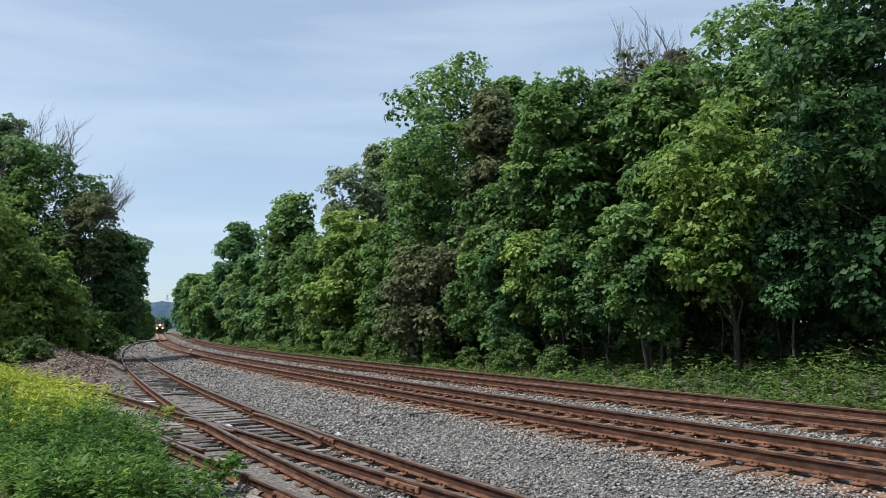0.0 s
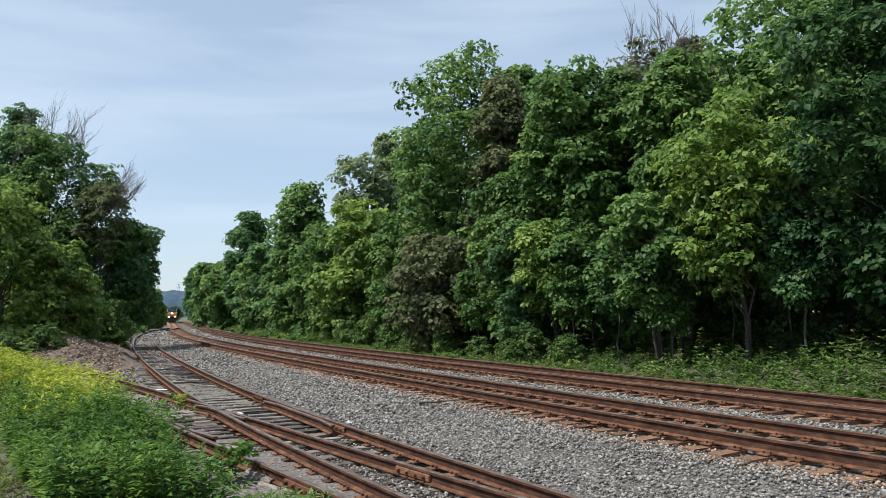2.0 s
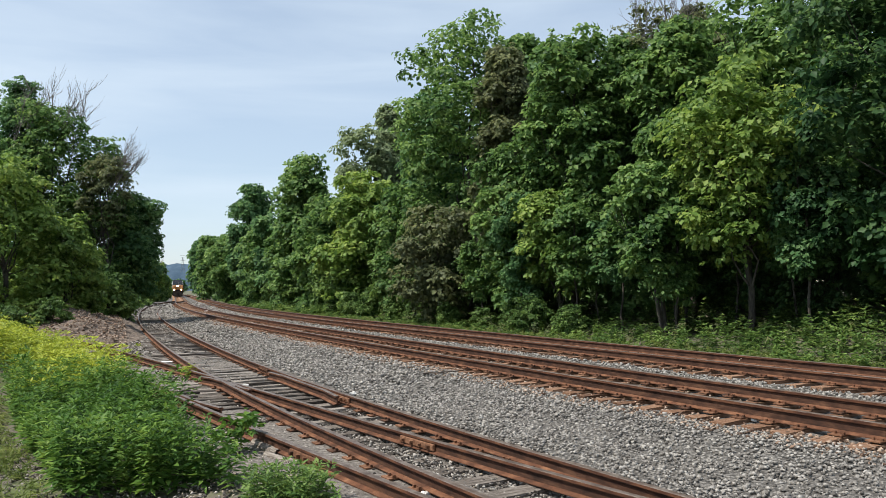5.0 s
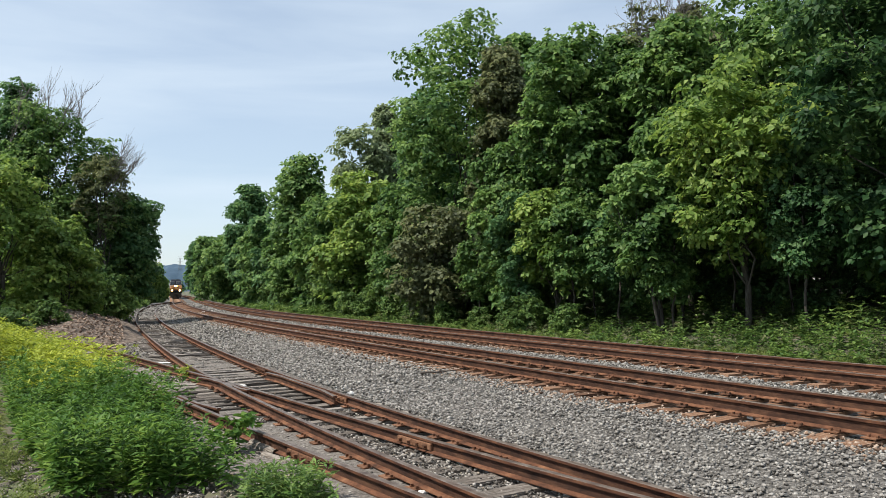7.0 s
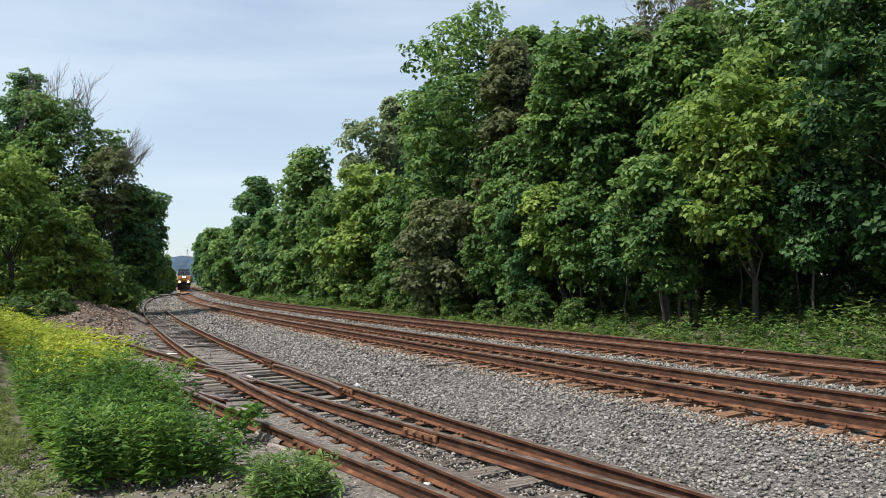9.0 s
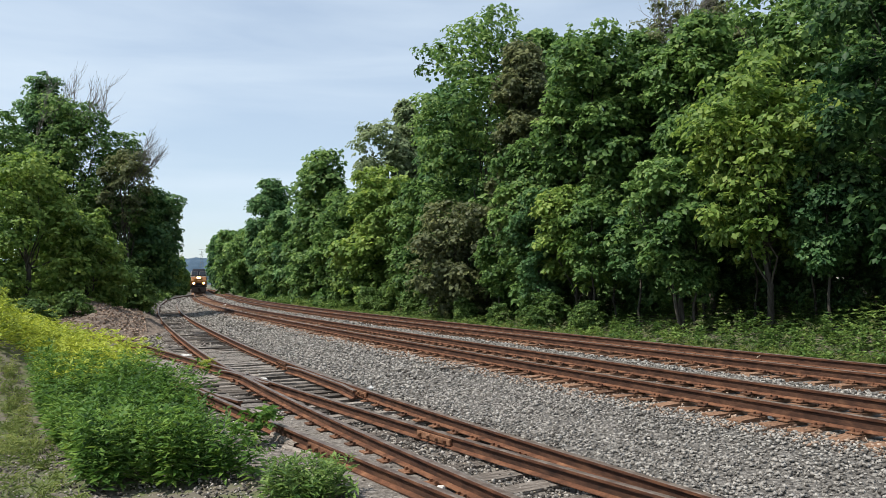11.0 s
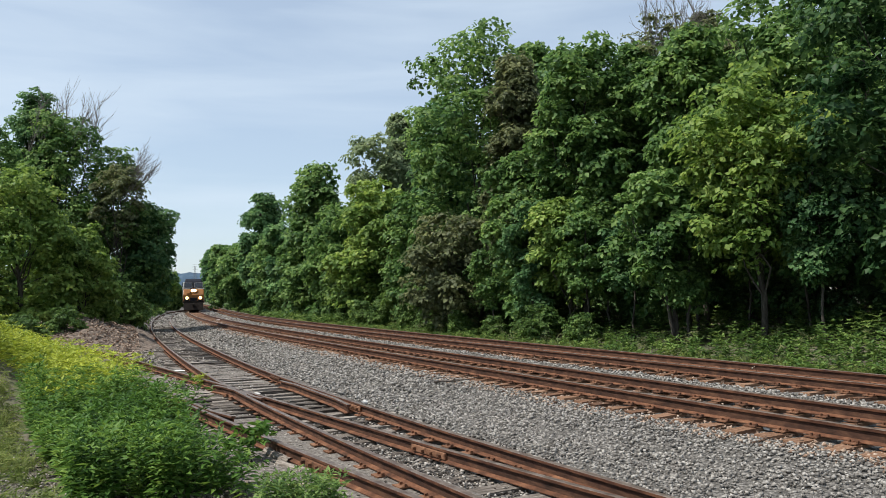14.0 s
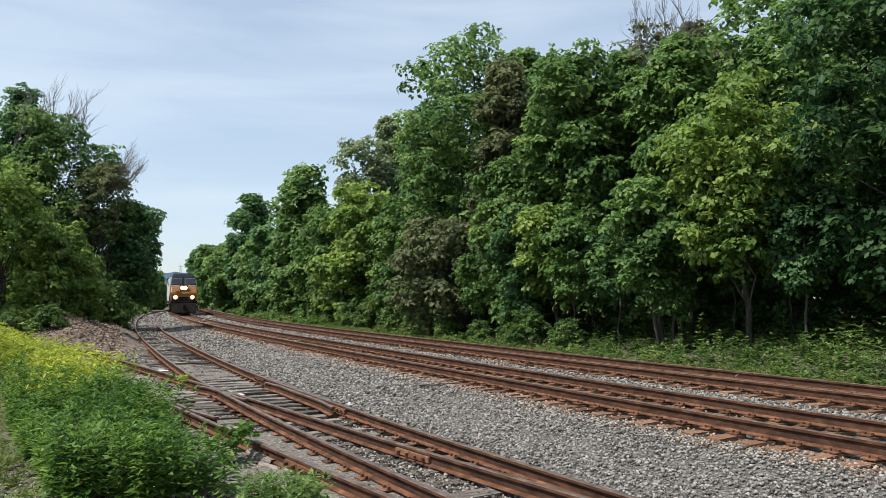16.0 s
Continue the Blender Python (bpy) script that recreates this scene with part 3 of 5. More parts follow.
def tree(name, seed, x, y, h, r, base, leaf_mat, label, leaf=0.3, cover=1.0, trunk=0.17, stems=1, lean=(0, 0), category="tree", group="trees along the railway", dead=0, top=0.4, point=2.2, dead_lean=0.1):
    """A tree: trunk and limbs, a crown of leafy boughs, sometimes dead branches above."""
    rng = np.random.default_rng(seed)
    pr = random.Random(seed)
    t = tagged(new(name), label, category, group=group)
    c, rb, lobes = crown_points(rng, h, r, base, lean, top, point, min(1.0, 0.4 + 0.6 * cover))
    segs = []
    for k in range(stems):
        bx, by = (pr.uniform(-.6, .6), pr.uniform(-.5, .5)) if stems > 1 else (0, 0)
        topx, topy = lean[0] * 0.8 + pr.uniform(-.2, .2) * r, lean[1] * 0.8 + pr.uniform(-.2, .2) * r
        stem = bent(pr, (bx, by, -0.4), (topx, topy, h * 0.86), 8, 0.022)
        tr = trunk * (1 if stems == 1 else pr.uniform(0.6, 0.9))
        segs.append((stem, tr, 0.025))
        for i in range(0 if trunk < 0.06 and stems == 1 else 16 if stems == 1 else 8):
            j = pr.randrange(len(c))
            f = pr.uniform(0.25, 0.85)
            s = stem[min(int(f * 8), 7)]
            if c[j][2] > s[2] - 0.3:
                segs.append((bent(pr, s, c[j], 4, 0.07), tr * 0.38 * (1.15 - f), 0.012))
    under(new("trunk", limb_mesh(segs, M_BARK, "trunk")), t)
    v, f = bough_leaves(rng, c, rb, lobes, leaf, cover * 0.68)
    if cover > 0.6:
        inner = lobes * np.array([0.75, 0.75, 1]) + (c - lobes) * 0.3 - np.array([0, 0, 0.2])
        v2, f2 = leaf_cloud(rng, inner, rb * 1.2, 10, leaf * 1.35, shell=0.1)
        v, f = np.concatenate([v, v2]), np.concatenate([f, f2 + len(v)])
    under(new("crown", fast_mesh("crown", v, f, leaf_mat)), t)
    for i in range(dead):
        a = Vector((lean[0] + pr.uniform(-.45, .45) * r, lean[1] + pr.uniform(-.45, .45) * r, h * pr.uniform(0.74, 0.9)))
        b = a + Vector((pr.uniform(-.08, .12) * r + dead_lean * h, pr.uniform(-.15, .15) * r, h * pr.uniform(0.14, 0.25)))
        main = bent(pr, a, b, 6, 0.035)
        segs = [(main, 0.034, 0.007)]
        for k in range(11):
            st = main[pr.randrange(1, 6)]
            e = st + (b - a) * pr.uniform(0.15, 0.4) + Vector((pr.uniform(-.22, .22), pr.uniform(-.2, .2), pr.uniform(-.02, .12))) * (h * 0.22)
            twig = bent(pr, st, e, 4, 0.06)
            segs.append((twig, 0.015, 0.005))
            for q in range(2):
                s2 = twig[pr.randrange(1, 4)]
                segs.append((bent(pr, s2, s2 + (e - st) * 0.5 + Vector((pr.uniform(-.2, .2), pr.uniform(-.2, .2), pr.uniform(0, .25))), 2, 0.05), 0.008, 0.004))
        under(new("dead_branch", limb_mesh(segs, M_TWIG, "dead_branch", 4)), t)
    t.matrix_basis = pose(x, y, gz(x, y))
    return t


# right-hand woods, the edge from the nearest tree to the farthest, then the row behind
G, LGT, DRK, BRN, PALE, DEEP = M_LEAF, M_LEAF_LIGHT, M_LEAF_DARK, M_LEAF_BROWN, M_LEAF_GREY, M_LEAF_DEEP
# x, y, height, crown radius, crown base, leaf, leaf size, label
WOODS = [
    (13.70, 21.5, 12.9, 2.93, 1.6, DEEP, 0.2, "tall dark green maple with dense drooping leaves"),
    (10.09, 25.5, 9.0, 2.30, 3.4, LGT, 0.19, "bright yellow-green maple at the wood's edge"),
    (14.37, 33, 14.9, 2.86, 6.0, G, 0.22, "tall airy green tree with open branches"),
    (15.35, 29, 14.9, 2.92, 4.0, G, 0.22, "tall green tree beside a dark maple"),
    (9.66, 30.5, 12.0, 1.66, 4.6, G, 0.21, "tall green tree with several thin stems"),
    (7.73, 28, 6.3, 1.66, 2.4, G, 0.19, "low spreading green tree with thin stems"),
    (6.22, 34.5, 13.1, 2.01, 3.0, G, 0.21, "tall rounded green tree beside the main line"),
    (8.64, 35.5, 12.7, 1.60, 3.2, G, 0.22, "slim green tree with a browning top"),
    (3.71, 36.5, 8.5, 1.91, 1.4, G, 0.2, "low green tree with foliage close to the ground"),
    (5.11, 33.5, 6.0, 1.46, 2.2, LGT, 0.19, "small green tree with foliage close to the ground"),
    (3.59, 40.5, 14.6, 1.48, 2.4, BRN, 0.19, "tall tree covered in withered brown vines"),
    (1.58, 44, 16.9, 3.60, 1.2, G, 0.23, "tall dark green tree with a broad crown"),
    (0.13, 41.5, 6.4, 2.36, 0.8, BRN, 0.21, "low brownish tree tangled with vines"),
    (-2.10, 49, 8.5, 1.97, 0.8, G, 0.23, "green tree below a taller neighbour"),
    (-5.97, 58, 10.5, 2.97, 0.8, LGT, 0.25, "light green tree with a wide leafy crown"),
    (-6.21, 66, 15.2, 2.32, 6.0, PALE, 0.24, "thin pale tree with sparse leaves"),
    (-4.31, 68, 17.2, 1.19, 6.0, PALE, 0.24, "thin pale tree with sparse leaves"),
    (-9.12, 66, 9.7, 2.66, 0.8, G, 0.27, "green tree with an airy crown"),
    (-13.17, 76, 14.8, 3.24, 0.8, G, 0.29, "tall green tree with a pointed crown"),
    (-20.72, 95, 9.7, 3.21, 0.8, G, 0.32, "green broadleaf tree along the line"),
    (-26.90, 112, 17.0, 2.97, 2.0, DRK, 0.35, "dark green tree standing above its neighbours"),
    (-32.67, 126, 11.2, 3.89, 0.8, G, 0.38, "green broadleaf tree along the line"),
    (-42.54, 150, 12.5, 3.98, 0.8, G, 0.42, "green broadleaf tree along the line"),
    (-55.32, 185, 14.5, 3.27, 0.8, DRK, 0.5, "green tree far down the line"),
    (5.29, 47, 16.5, 1.54, 3, G, 0.25, "slim green tree behind a vine-covered trunk"),
    (6.69, 46, 14.4, 3.51, 2, DRK, 0.3, "green tree deep in the wood"),
    (12.19, 43, 13.4, 3.27, 2, DRK, 0.3, "green tree deep in the wood"),
    (15.78, 41, 14.0, 3.26, 2, DRK, 0.3, "green tree deep in the wood"),
    (18.74, 38, 16.1, 3.56, 2, DRK, 0.3, "green tree deep in the wood"),
    (-0.03, 54, 15.2, 2.37, 2, DRK, 0.32, "green tree deep in the wood"),
    (-15.51, 88, 11.9, 4.52, 1, DRK, 0.36, "green tree deep in the wood"),
    (-5.34, 66, 9.6, 3.38, 1, DRK, 0.34, "green tree deep in the wood"),
]
SHAPE = {"tall dark green tree with a broad crown": dict(point=5), "tall rounded green tree beside the main line": dict(point=4), "bright yellow-green maple at the wood's edge": dict(point=3),
         "low spreading green tree with thin stems": dict(stems=4), "tall green tree with several thin stems": dict(stems=3), "thin pale tree with sparse leaves": dict(cover=0.22, top=0.6),
         "tall airy green tree with open branches": dict(cover=0.42), "tall green tree beside a dark maple": dict(cover=0.55), "tall green tree with a pointed crown": dict(point=1.6), "tall tree covered in withered brown vines": dict(cover=0.75),
         "green tree deep in the wood": dict(cover=0.55)}
for i, (x, y, h, r, base, lm, size, label) in enumerate(WOODS):
    tree("tree", 100 + i, x, y, h, r * 1.1, base, lm, label, leaf=size * (1.14 if y < 50 else 1.35), trunk=0.08 + 0.005 * h, **SHAPE.get(label, {}))

# thin saplings in the shade of the wood
SAPLINGS = [(5.6, 31.5), (7.1, 30.4), (8.2, 27.2), (9.2, 29.2), (10.6, 27.6), (11.9, 25.9), (12.4, 28.4), (13.6, 26.6), (6.6, 33.0), (3.6, 34.2), (2.2, 38.4), (11.2, 23.6), (14.2, 24.2)]
pr = random.Random(17)
for i, (x, y) in enumerate(SAPLINGS):
    tree("sapling", 400 + i, x, y, pr.uniform(4.2, 6.4), pr.uniform(0.9, 1.3), pr.uniform(1.3, 2.2), (G, DRK)[i % 2], "thin sapling under the taller trees", leaf=0.16, cover=0.55, trunk=0.05, category="tree", group="saplings in the wood")

# dead trees rising behind the woods
tree("dead_tree", 160, 10.6, 36.5, 14.2, 2.6, 8.0, BRN, "leafless grey tree rising above the woods", leaf=0.2, cover=0.25, trunk=0.16, dead=12, dead_lean=0.0)
tree("dead_tree", 163, 13.0, 38.0, 15.0, 1.4, 9.0, BRN, "slim leafless grey tree rising above the woods", leaf=0.2, cover=0.25, trunk=0.12, dead=5, dead_lean=-0.03)

# left-hand trees beside the siding
LEFT = [
    (-25.12, 50, 13.8, 3.15, 0.5, G, 0.2, "large dark green tree overhanging the siding, dead twigs on top"),
    (-27.44, 51, 15.2, 1.70, 5, DRK, 0.2, "slim upright green tree with dead twigs on top"),
    (-20.74, 52, 8.5, 1.92, 2.2, DRK, 0.2, "green tree leaning towards the siding"),
    (-20.04, 36, 8.1, 2.35, 0.4, LGT, 0.17, "green broadleaf tree leaning over the bank"),
    (-18.43, 38.5, 5.5, 1.60, 0.6, LGT, 0.17, "young light green tree above the dirt bank"),
    (-27.27, 44, 11.3, 2.94, 0.4, G, 0.2, "green broadleaf tree behind the bank"),
    (-22.34, 51, 11.9, 3.09, 0.6, G, 0.2, "broad green tree behind the dirt mound"),
    (-22.53, 50, 3.2, 1.55, 0.3, G, 0.2, "low dark green tree beside the siding"),
    (-40.09, 100, 7.5, 1.92, 0.3, G, 0.28, "green tree crowding the siding"),
    (-46.30, 122, 8.2, 2.88, 0.3, LGT, 0.3, "light green bushy tree beside the siding"),
    (-50.85, 140, 7.0, 1.86, 0.3, G, 0.33, "green tree crowding the siding"),
    (-58.47, 165, 5.2, 1.22, 0.3, LGT, 0.38, "light green tree beside the line"),
]
SHAPE_LEFT = {0: dict(point=1.6, top=0.25, dead=14, dead_lean=0.04), 1: dict(dead=4, dead_lean=0.05), 2: dict(top=0.5, lean=(0.7, 0.0)), 3: dict(top=0.15, point=1.7), 4: dict(top=0.15, point=1.7), 6: dict(point=1.6, top=0.2), 10: dict(dead=5)}
for i, (x, y, h, r, base, lm, size, label) in enumerate(LEFT):
    tree("tree", 200 + i, x, y, h, r * 1.08, base, lm, label, leaf=size * 1.12, trunk=0.08 + 0.009 * h, **SHAPE_LEFT.get(i, {}))
tree("tree", 215, -54.5, 138.0, 6.0, 3.2, 0.3, G, "green tree beside the line", leaf=0.42)
tree("tree", 216, -79.5, 205.0, 7.0, 4.0, 0.3, G, "green tree beside the line", leaf=0.55)
tree("dead_tree", 161, -21.0, 49.0, 10.8, 1.6, 6.5, BRN, "leafless grey treetop beside the siding", leaf=0.2, cover=0.06, trunk=0.12, dead=9, dead_lean=0.14)

# the rows behind: three trees, copied
def copies(src, spots, seed, lo, hi):
    pr = random.Random(seed)
    for x, y in spots:
        s = pr.uniform(lo, hi)
        copy = copy_thing(src, pose(x, y, gz(x, y), 0, 0, pr.uniform(0, 360)))
        copy.scale = (s, s, s * pr.uniform(0.9, 1.1))


def beside(off, y):
    p = MAIN.place(np.array([float(y)]), GAP + off)[0][0]
    return float(p[0]), float(p[1])


pr = random.Random(8)
back_a = tree("tree", 301, *beside(17, 20), 11.0, 3.6, 0.8, DRK, "dark green tree deep in the woods", leaf=0.5, cover=0.5, group="trees deep in the woods")
back_b = tree("tree", 302, *beside(14, 30), 10.0, 3.4, 0.6, G, "green tree deep in the woods", leaf=0.5, cover=0.5, group="trees deep in the woods")
copies(back_a, [beside(pr.uniform(13, 17), y + pr.uniform(-1.5, 1.5)) for y in (12, 25, 34, 44, 54, 66, 80, 97, 120)], 1, 0.85, 1.15)
copies(back_b, [beside(pr.uniform(20, 28), y + pr.uniform(-1.5, 1.5)) for y in (8, 16, 24, 31, 39, 47, 58, 70, 86, 105, 130)], 2, 0.95, 1.3)

# shrubs at the wood's edge and along the siding
shrub_a = tree("shrub", 311, *beside(7.5, 36), 3.2, 1.7, 0.1, M_UNDER, "leafy green shrub at the wood's edge", leaf=0.21, cover=0.36, trunk=0.04, stems=4, category="shrub", group="shrubs at the wood's edge")
shrub_b = tree("shrub", 312, *beside(10.5, 22), 2.6, 1.5, 0.1, DRK, "dark leafy shrub under the trees", leaf=0.21, cover=0.36, trunk=0.04, stems=4, category="shrub", group="shrubs at the wood's edge")
copies(shrub_a, [beside(pr.uniform(5.2, 6.6), y) for y in (42, 46, 50.5, 55, 60, 65, 71, 77, 84, 92, 101, 112, 125, 140)], 3, 0.8, 1.5)
copies(shrub_a, [beside(pr.uniform(4.0, 5.2), y) for y in (26.5, 29, 31, 33.5, 36, 38.5, 41, 44, 47.5, 51, 54.5, 59)], 13, 0.32, 0.55)
copies(shrub_b, [beside(pr.uniform(8.5, 13), y + pr.uniform(-1, 1)) for y in (12, 15, 18, 21, 24, 27, 30, 33, 36, 40)], 4, 0.7, 1.2)
copies(shrub_a, [(-19.5, 45.5), (-21.4, 48.5), (-24.2, 55), (-26.2, 62), (-30.6, 71), (-32.8, 81), (-37.2, 92), (-40.6, 104), (-45.2, 120), (-22.5, 31.5)], 5, 0.65, 1.1)
copies(shrub_a, [(-16.6, 33.4), (-17.9, 32.4), (-17.2, 31.6)], 7, 0.42, 0.6)
copies(shrub_a, [(-21.5, 42.5), (-24.0, 44.0), (-23.5, 33.0), (-27.0, 38.0)], 6, 0.8, 1.2)


# low growth along the woods, on the left bank and round the tracks
def patch(name, label, spots, heights, per, size, mat, seed, slim=0.5, up=0.6):
    """Many small leafy clumps on the ground as one thing of kind stuff."""
    rng = np.random.default_rng(seed)
    spots = np.asarray(spots)
    h = np.asarray(heights)
    z = ground_z(spots[:, 0], spots[:, 1])
    C, Rr = [], []
    for k in range(3):
        f = (0.25, 0.55, 0.85)[k]
        C.append(np.stack([spots[:, 0] + rng.normal(0, 0.12, len(h)) * h, spots[:, 1] + rng.normal(0, 0.12, len(h)) * h, z + h * f], -1))
        Rr.append(h * (0.34, 0.3, 0.2)[k])
    v, f = leaf_cloud(rng, np.concatenate(C), np.concatenate(Rr), per, size, up=up, shell=0.3, flat_z=1.0, droop=0.1, slim=slim)
    return tagged(new(name, fast_mesh(name, v, f, mat)), label, "plants", kind="stuff")


rg = np.random.default_rng(21)


def strip(n, o0, o1, y0, y1, power=1.0):
    ys = y0 + (y1 - y0) * rg.random(n) ** power
    offs = GAP + o0 + (o1 - o0) * rg.random(n)
    return np.array([MAIN.place(np.array([y]), o)[0][0] for y, o in zip(ys, offs)]), offs - GAP


sp, so = strip(500, 2.8, 6.5, 55, 180, 1.6)
patch("undergrowth", "green undergrowth far along the line", sp, (0.4 + 0.2 * (so - 2.8)) * rg.uniform(0.6, 1.3, len(sp)), 12, 0.28, M_UNDER, 32)
sp, so = strip(70, 3.0, 6.5, 12, 45, 1.3)
patch("dry_brush", "dry brown brush among the undergrowth", sp, rg.uniform(0.3, 0.8, len(sp)), 14, 0.14, BRN, 34, slim=0.25)
sp, so = strip(900, 2.2, 3.6, 10, 70, 1.5)
patch("verge_grass", "low yellowish grass along the ballast's edge", sp, rg.uniform(0.1, 0.28, len(sp)), 9, 0.13, M_GRASS, 33, slim=0.16, up=0.1)


def spur_spots(n, o0, o1, y0, y1):
    ys = rg.uniform(y0, y1, n)
    offs = -(o0 + (o1 - o0) * rg.random(n))
    return np.array([SPUR.place(np.array([y]), o)[0][0] for y, o in zip(ys, offs)])


# the weed patch on the left: green near, yellow-green on the bank
def weeds(name, label, spots, heights, size, mat, seed, whorls=8, slim=0.36):
    """Upright leafy stalks: pairs and whorls of pointed leaves up each stalk, a rosette on top."""
    rng = np.random.default_rng(seed)
    spots, h = np.asarray(spots), np.asarray(heights)
    z = ground_z(spots[:, 0], spots[:, 1])
    n = len(h)
    lean = rng.normal(0, 0.16, (n, 2)) * h[:, None]
    pos, way, nor, ss = [], [], [], []
    for k in range(whorls):
        f = 0.12 + 0.88 * (k + rng.random(n) * 0.6) / whorls
        turn = rng.random(n) * 6.28
        for q in range(5 if k >= whorls - 2 else 4):
            an = turn + q * 6.28 / (5 if k >= whorls - 2 else 4) + rng.normal(0, 0.25, n)
            o = np.stack([np.cos(an), np.sin(an)], -1)
            s = size * rng.uniform(0.7, 1.25, n) * (1.15 - 0.45 * f)
            stem = np.stack([spots[:, 0] + lean[:, 0] * f * f, spots[:, 1] + lean[:, 1] * f * f, z + h * f], -1)
            rise = rng.normal(0.15 + 0.55 * f**4, 0.25, n)
            w = np.concatenate([o, rise[:, None]], 1)
            w /= np.linalg.norm(w, axis=1)[:, None]
            pos.append(stem + w * (s * 0.6)[:, None])
            way.append(w)
            nn = np.concatenate([-o * rise[:, None], np.ones((n, 1))], 1) + rng.normal(0, 0.22, (n, 3))
            nor.append(nn / np.linalg.norm(nn, axis=1)[:, None])
            ss.append(s)
    v, f = leaf_blades(np.concatenate(pos), np.concatenate(way), np.concatenate(nor), np.concatenate(ss), slim)
    return tagged(new(name, fast_mesh(name, v, f, mat)), label, "plants", kind="stuff")


def rise_and_fall(p, k, seed):
    """Uneven growth: 0.6 to 1.2 over the plan."""
    return 0.92 + 0.3 * wave(p[:, 0], p[:, 1], k, seed)


near = np.concatenate([spur_spots(900, 1.75, 3.3, 5.9, 17), spur_spots(160, 1.3, 2.2, 12, 17)])
near = near[(near[:, 1] > 8.2 + 0.3 * rg.random(len(near)))]
near = near[near[:, 0] > -4.75 - 0.62 * (near[:, 1] - 8.8)]
weeds("weed_patch", "dense bright green nettle patch beside the spur", near, 0.82 * rise_and_fall(near, 1.9, 3.0) * rg.uniform(0.75, 1.2, len(near)), 0.14, M_WEED, 41, whorls=9)
bank = np.concatenate([spur_spots(800, 1.35, 3.0, 14.8, 27), spur_spots(560, 3.0, 6.5, 18.0, 28), spur_spots(420, 5.0, 13, 19, 30)])
weeds("weed_bank", "yellow-green flowering weeds covering the bank", bank, 1.02 * rise_and_fall(bank, 1.1, 1.0) * rg.uniform(0.7, 1.2, len(bank)), 0.15, M_WEED_YELLOW, 42, whorls=7)

sp, so = strip(2300, 2.6, 9.5, 10, 60, 1.5)
tall = (0.22 + 0.12 * (so - 2.6)) * rg.uniform(0.6, 1.4, len(sp)) * (0.9 + 0.5 * wave(sp[:, 0], sp[:, 1], 0.9, 4.0))
weeds("undergrowth", "dense bright green undergrowth at the wood's edge", sp, np.clip(tall, 0.12, 1.6), 0.17, M_UNDER, 31, whorls=6, slim=0.55)

ls_y = rg.uniform(58, 125, 260)
ls = np.array([MAIN.place(np.array([y]), -(6.2 + 3.5 * k) + 2.2 * float(smooth(70, 112, np.array(y))))[0][0] for y, k in zip(ls_y, rg.random(260))])
patch("undergrowth", "green undergrowth along the siding", ls, rg.uniform(0.3, 0.9, len(ls)), 14, 0.26, M_UNDER, 35)
# ---- train (front of each vehicle at its origin, facing +y, rail head at z = 0) ----
def wheel_part(parent, x, y, r=0.52):
    bm = bmesh.new()
    rod(bm, (x - 0.07, y, r), (x + 0.07, y, r), r, 20)
    rod(bm, (x - 0.09 * (1 if x > 0 else -1) - 0.02, y, r), (x - 0.09 * (1 if x > 0 else -1) + 0.02, y, r), r + 0.03, 20)
    part("wheel", bm, M_BLACK, parent)


def truck(parent, y, axles, gap):
    bm = bmesh.new()
    for sx in (-1.0, 1.0):
        box(bm, sx, y, 0.62, 0.16, gap * (axles - 1) + 1.2, 0.3, 0.05)
    box(bm, 0, y, 0.75, 1.9, 0.6, 0.3, 0.05)
    tr = part("truck", bm, M_BLACK, parent)
    for i in range(axles):
        for sx in (-0.75, 0.75):
            wheel_part(tr, sx, y + (i - (axles - 1) / 2) * gap)


def prism(bm, pts, x0, x1):
    """A side profile of (y, z) points swept from x0 to x1."""
    a = [bm.verts.new((x0, y, z)) for y, z in pts]
    b = [bm.verts.new((x1, y, z)) for y, z in pts]
    bm.faces.new(a)
    bm.faces.new(b[::-1])
    for i in range(len(pts)):
        j = (i + 1) % len(pts)
        bm.faces.new((a[j], a[i], b[i], b[j]))
    bmesh.ops.recalc_face_normals(bm, faces=bm.faces)
    return bm


def soften(bm, w):
    bmesh.ops.bevel(bm, geom=list(bm.edges), offset=w, segments=2, affect="EDGES", profile=0.6)
    return bm


def lamp(parent, x, y, z, r):
    """A lit lamp: a hot core in front of a glowing disc added as its glare."""
    bm = bmesh.new(); rod(bm, (x, y, z), (x, y + 0.03, z), r, 16); part("glare_disc", bm, M_LAMP_HALO, parent, "orange disc for the glare round the lamp")
    bm = bmesh.new(); rod(bm, (x, y + 0.03, z), (x, y + 0.05, z), r * 0.62, 16); part("lens", bm, M_LAMP, parent, "glowing warm white lens")


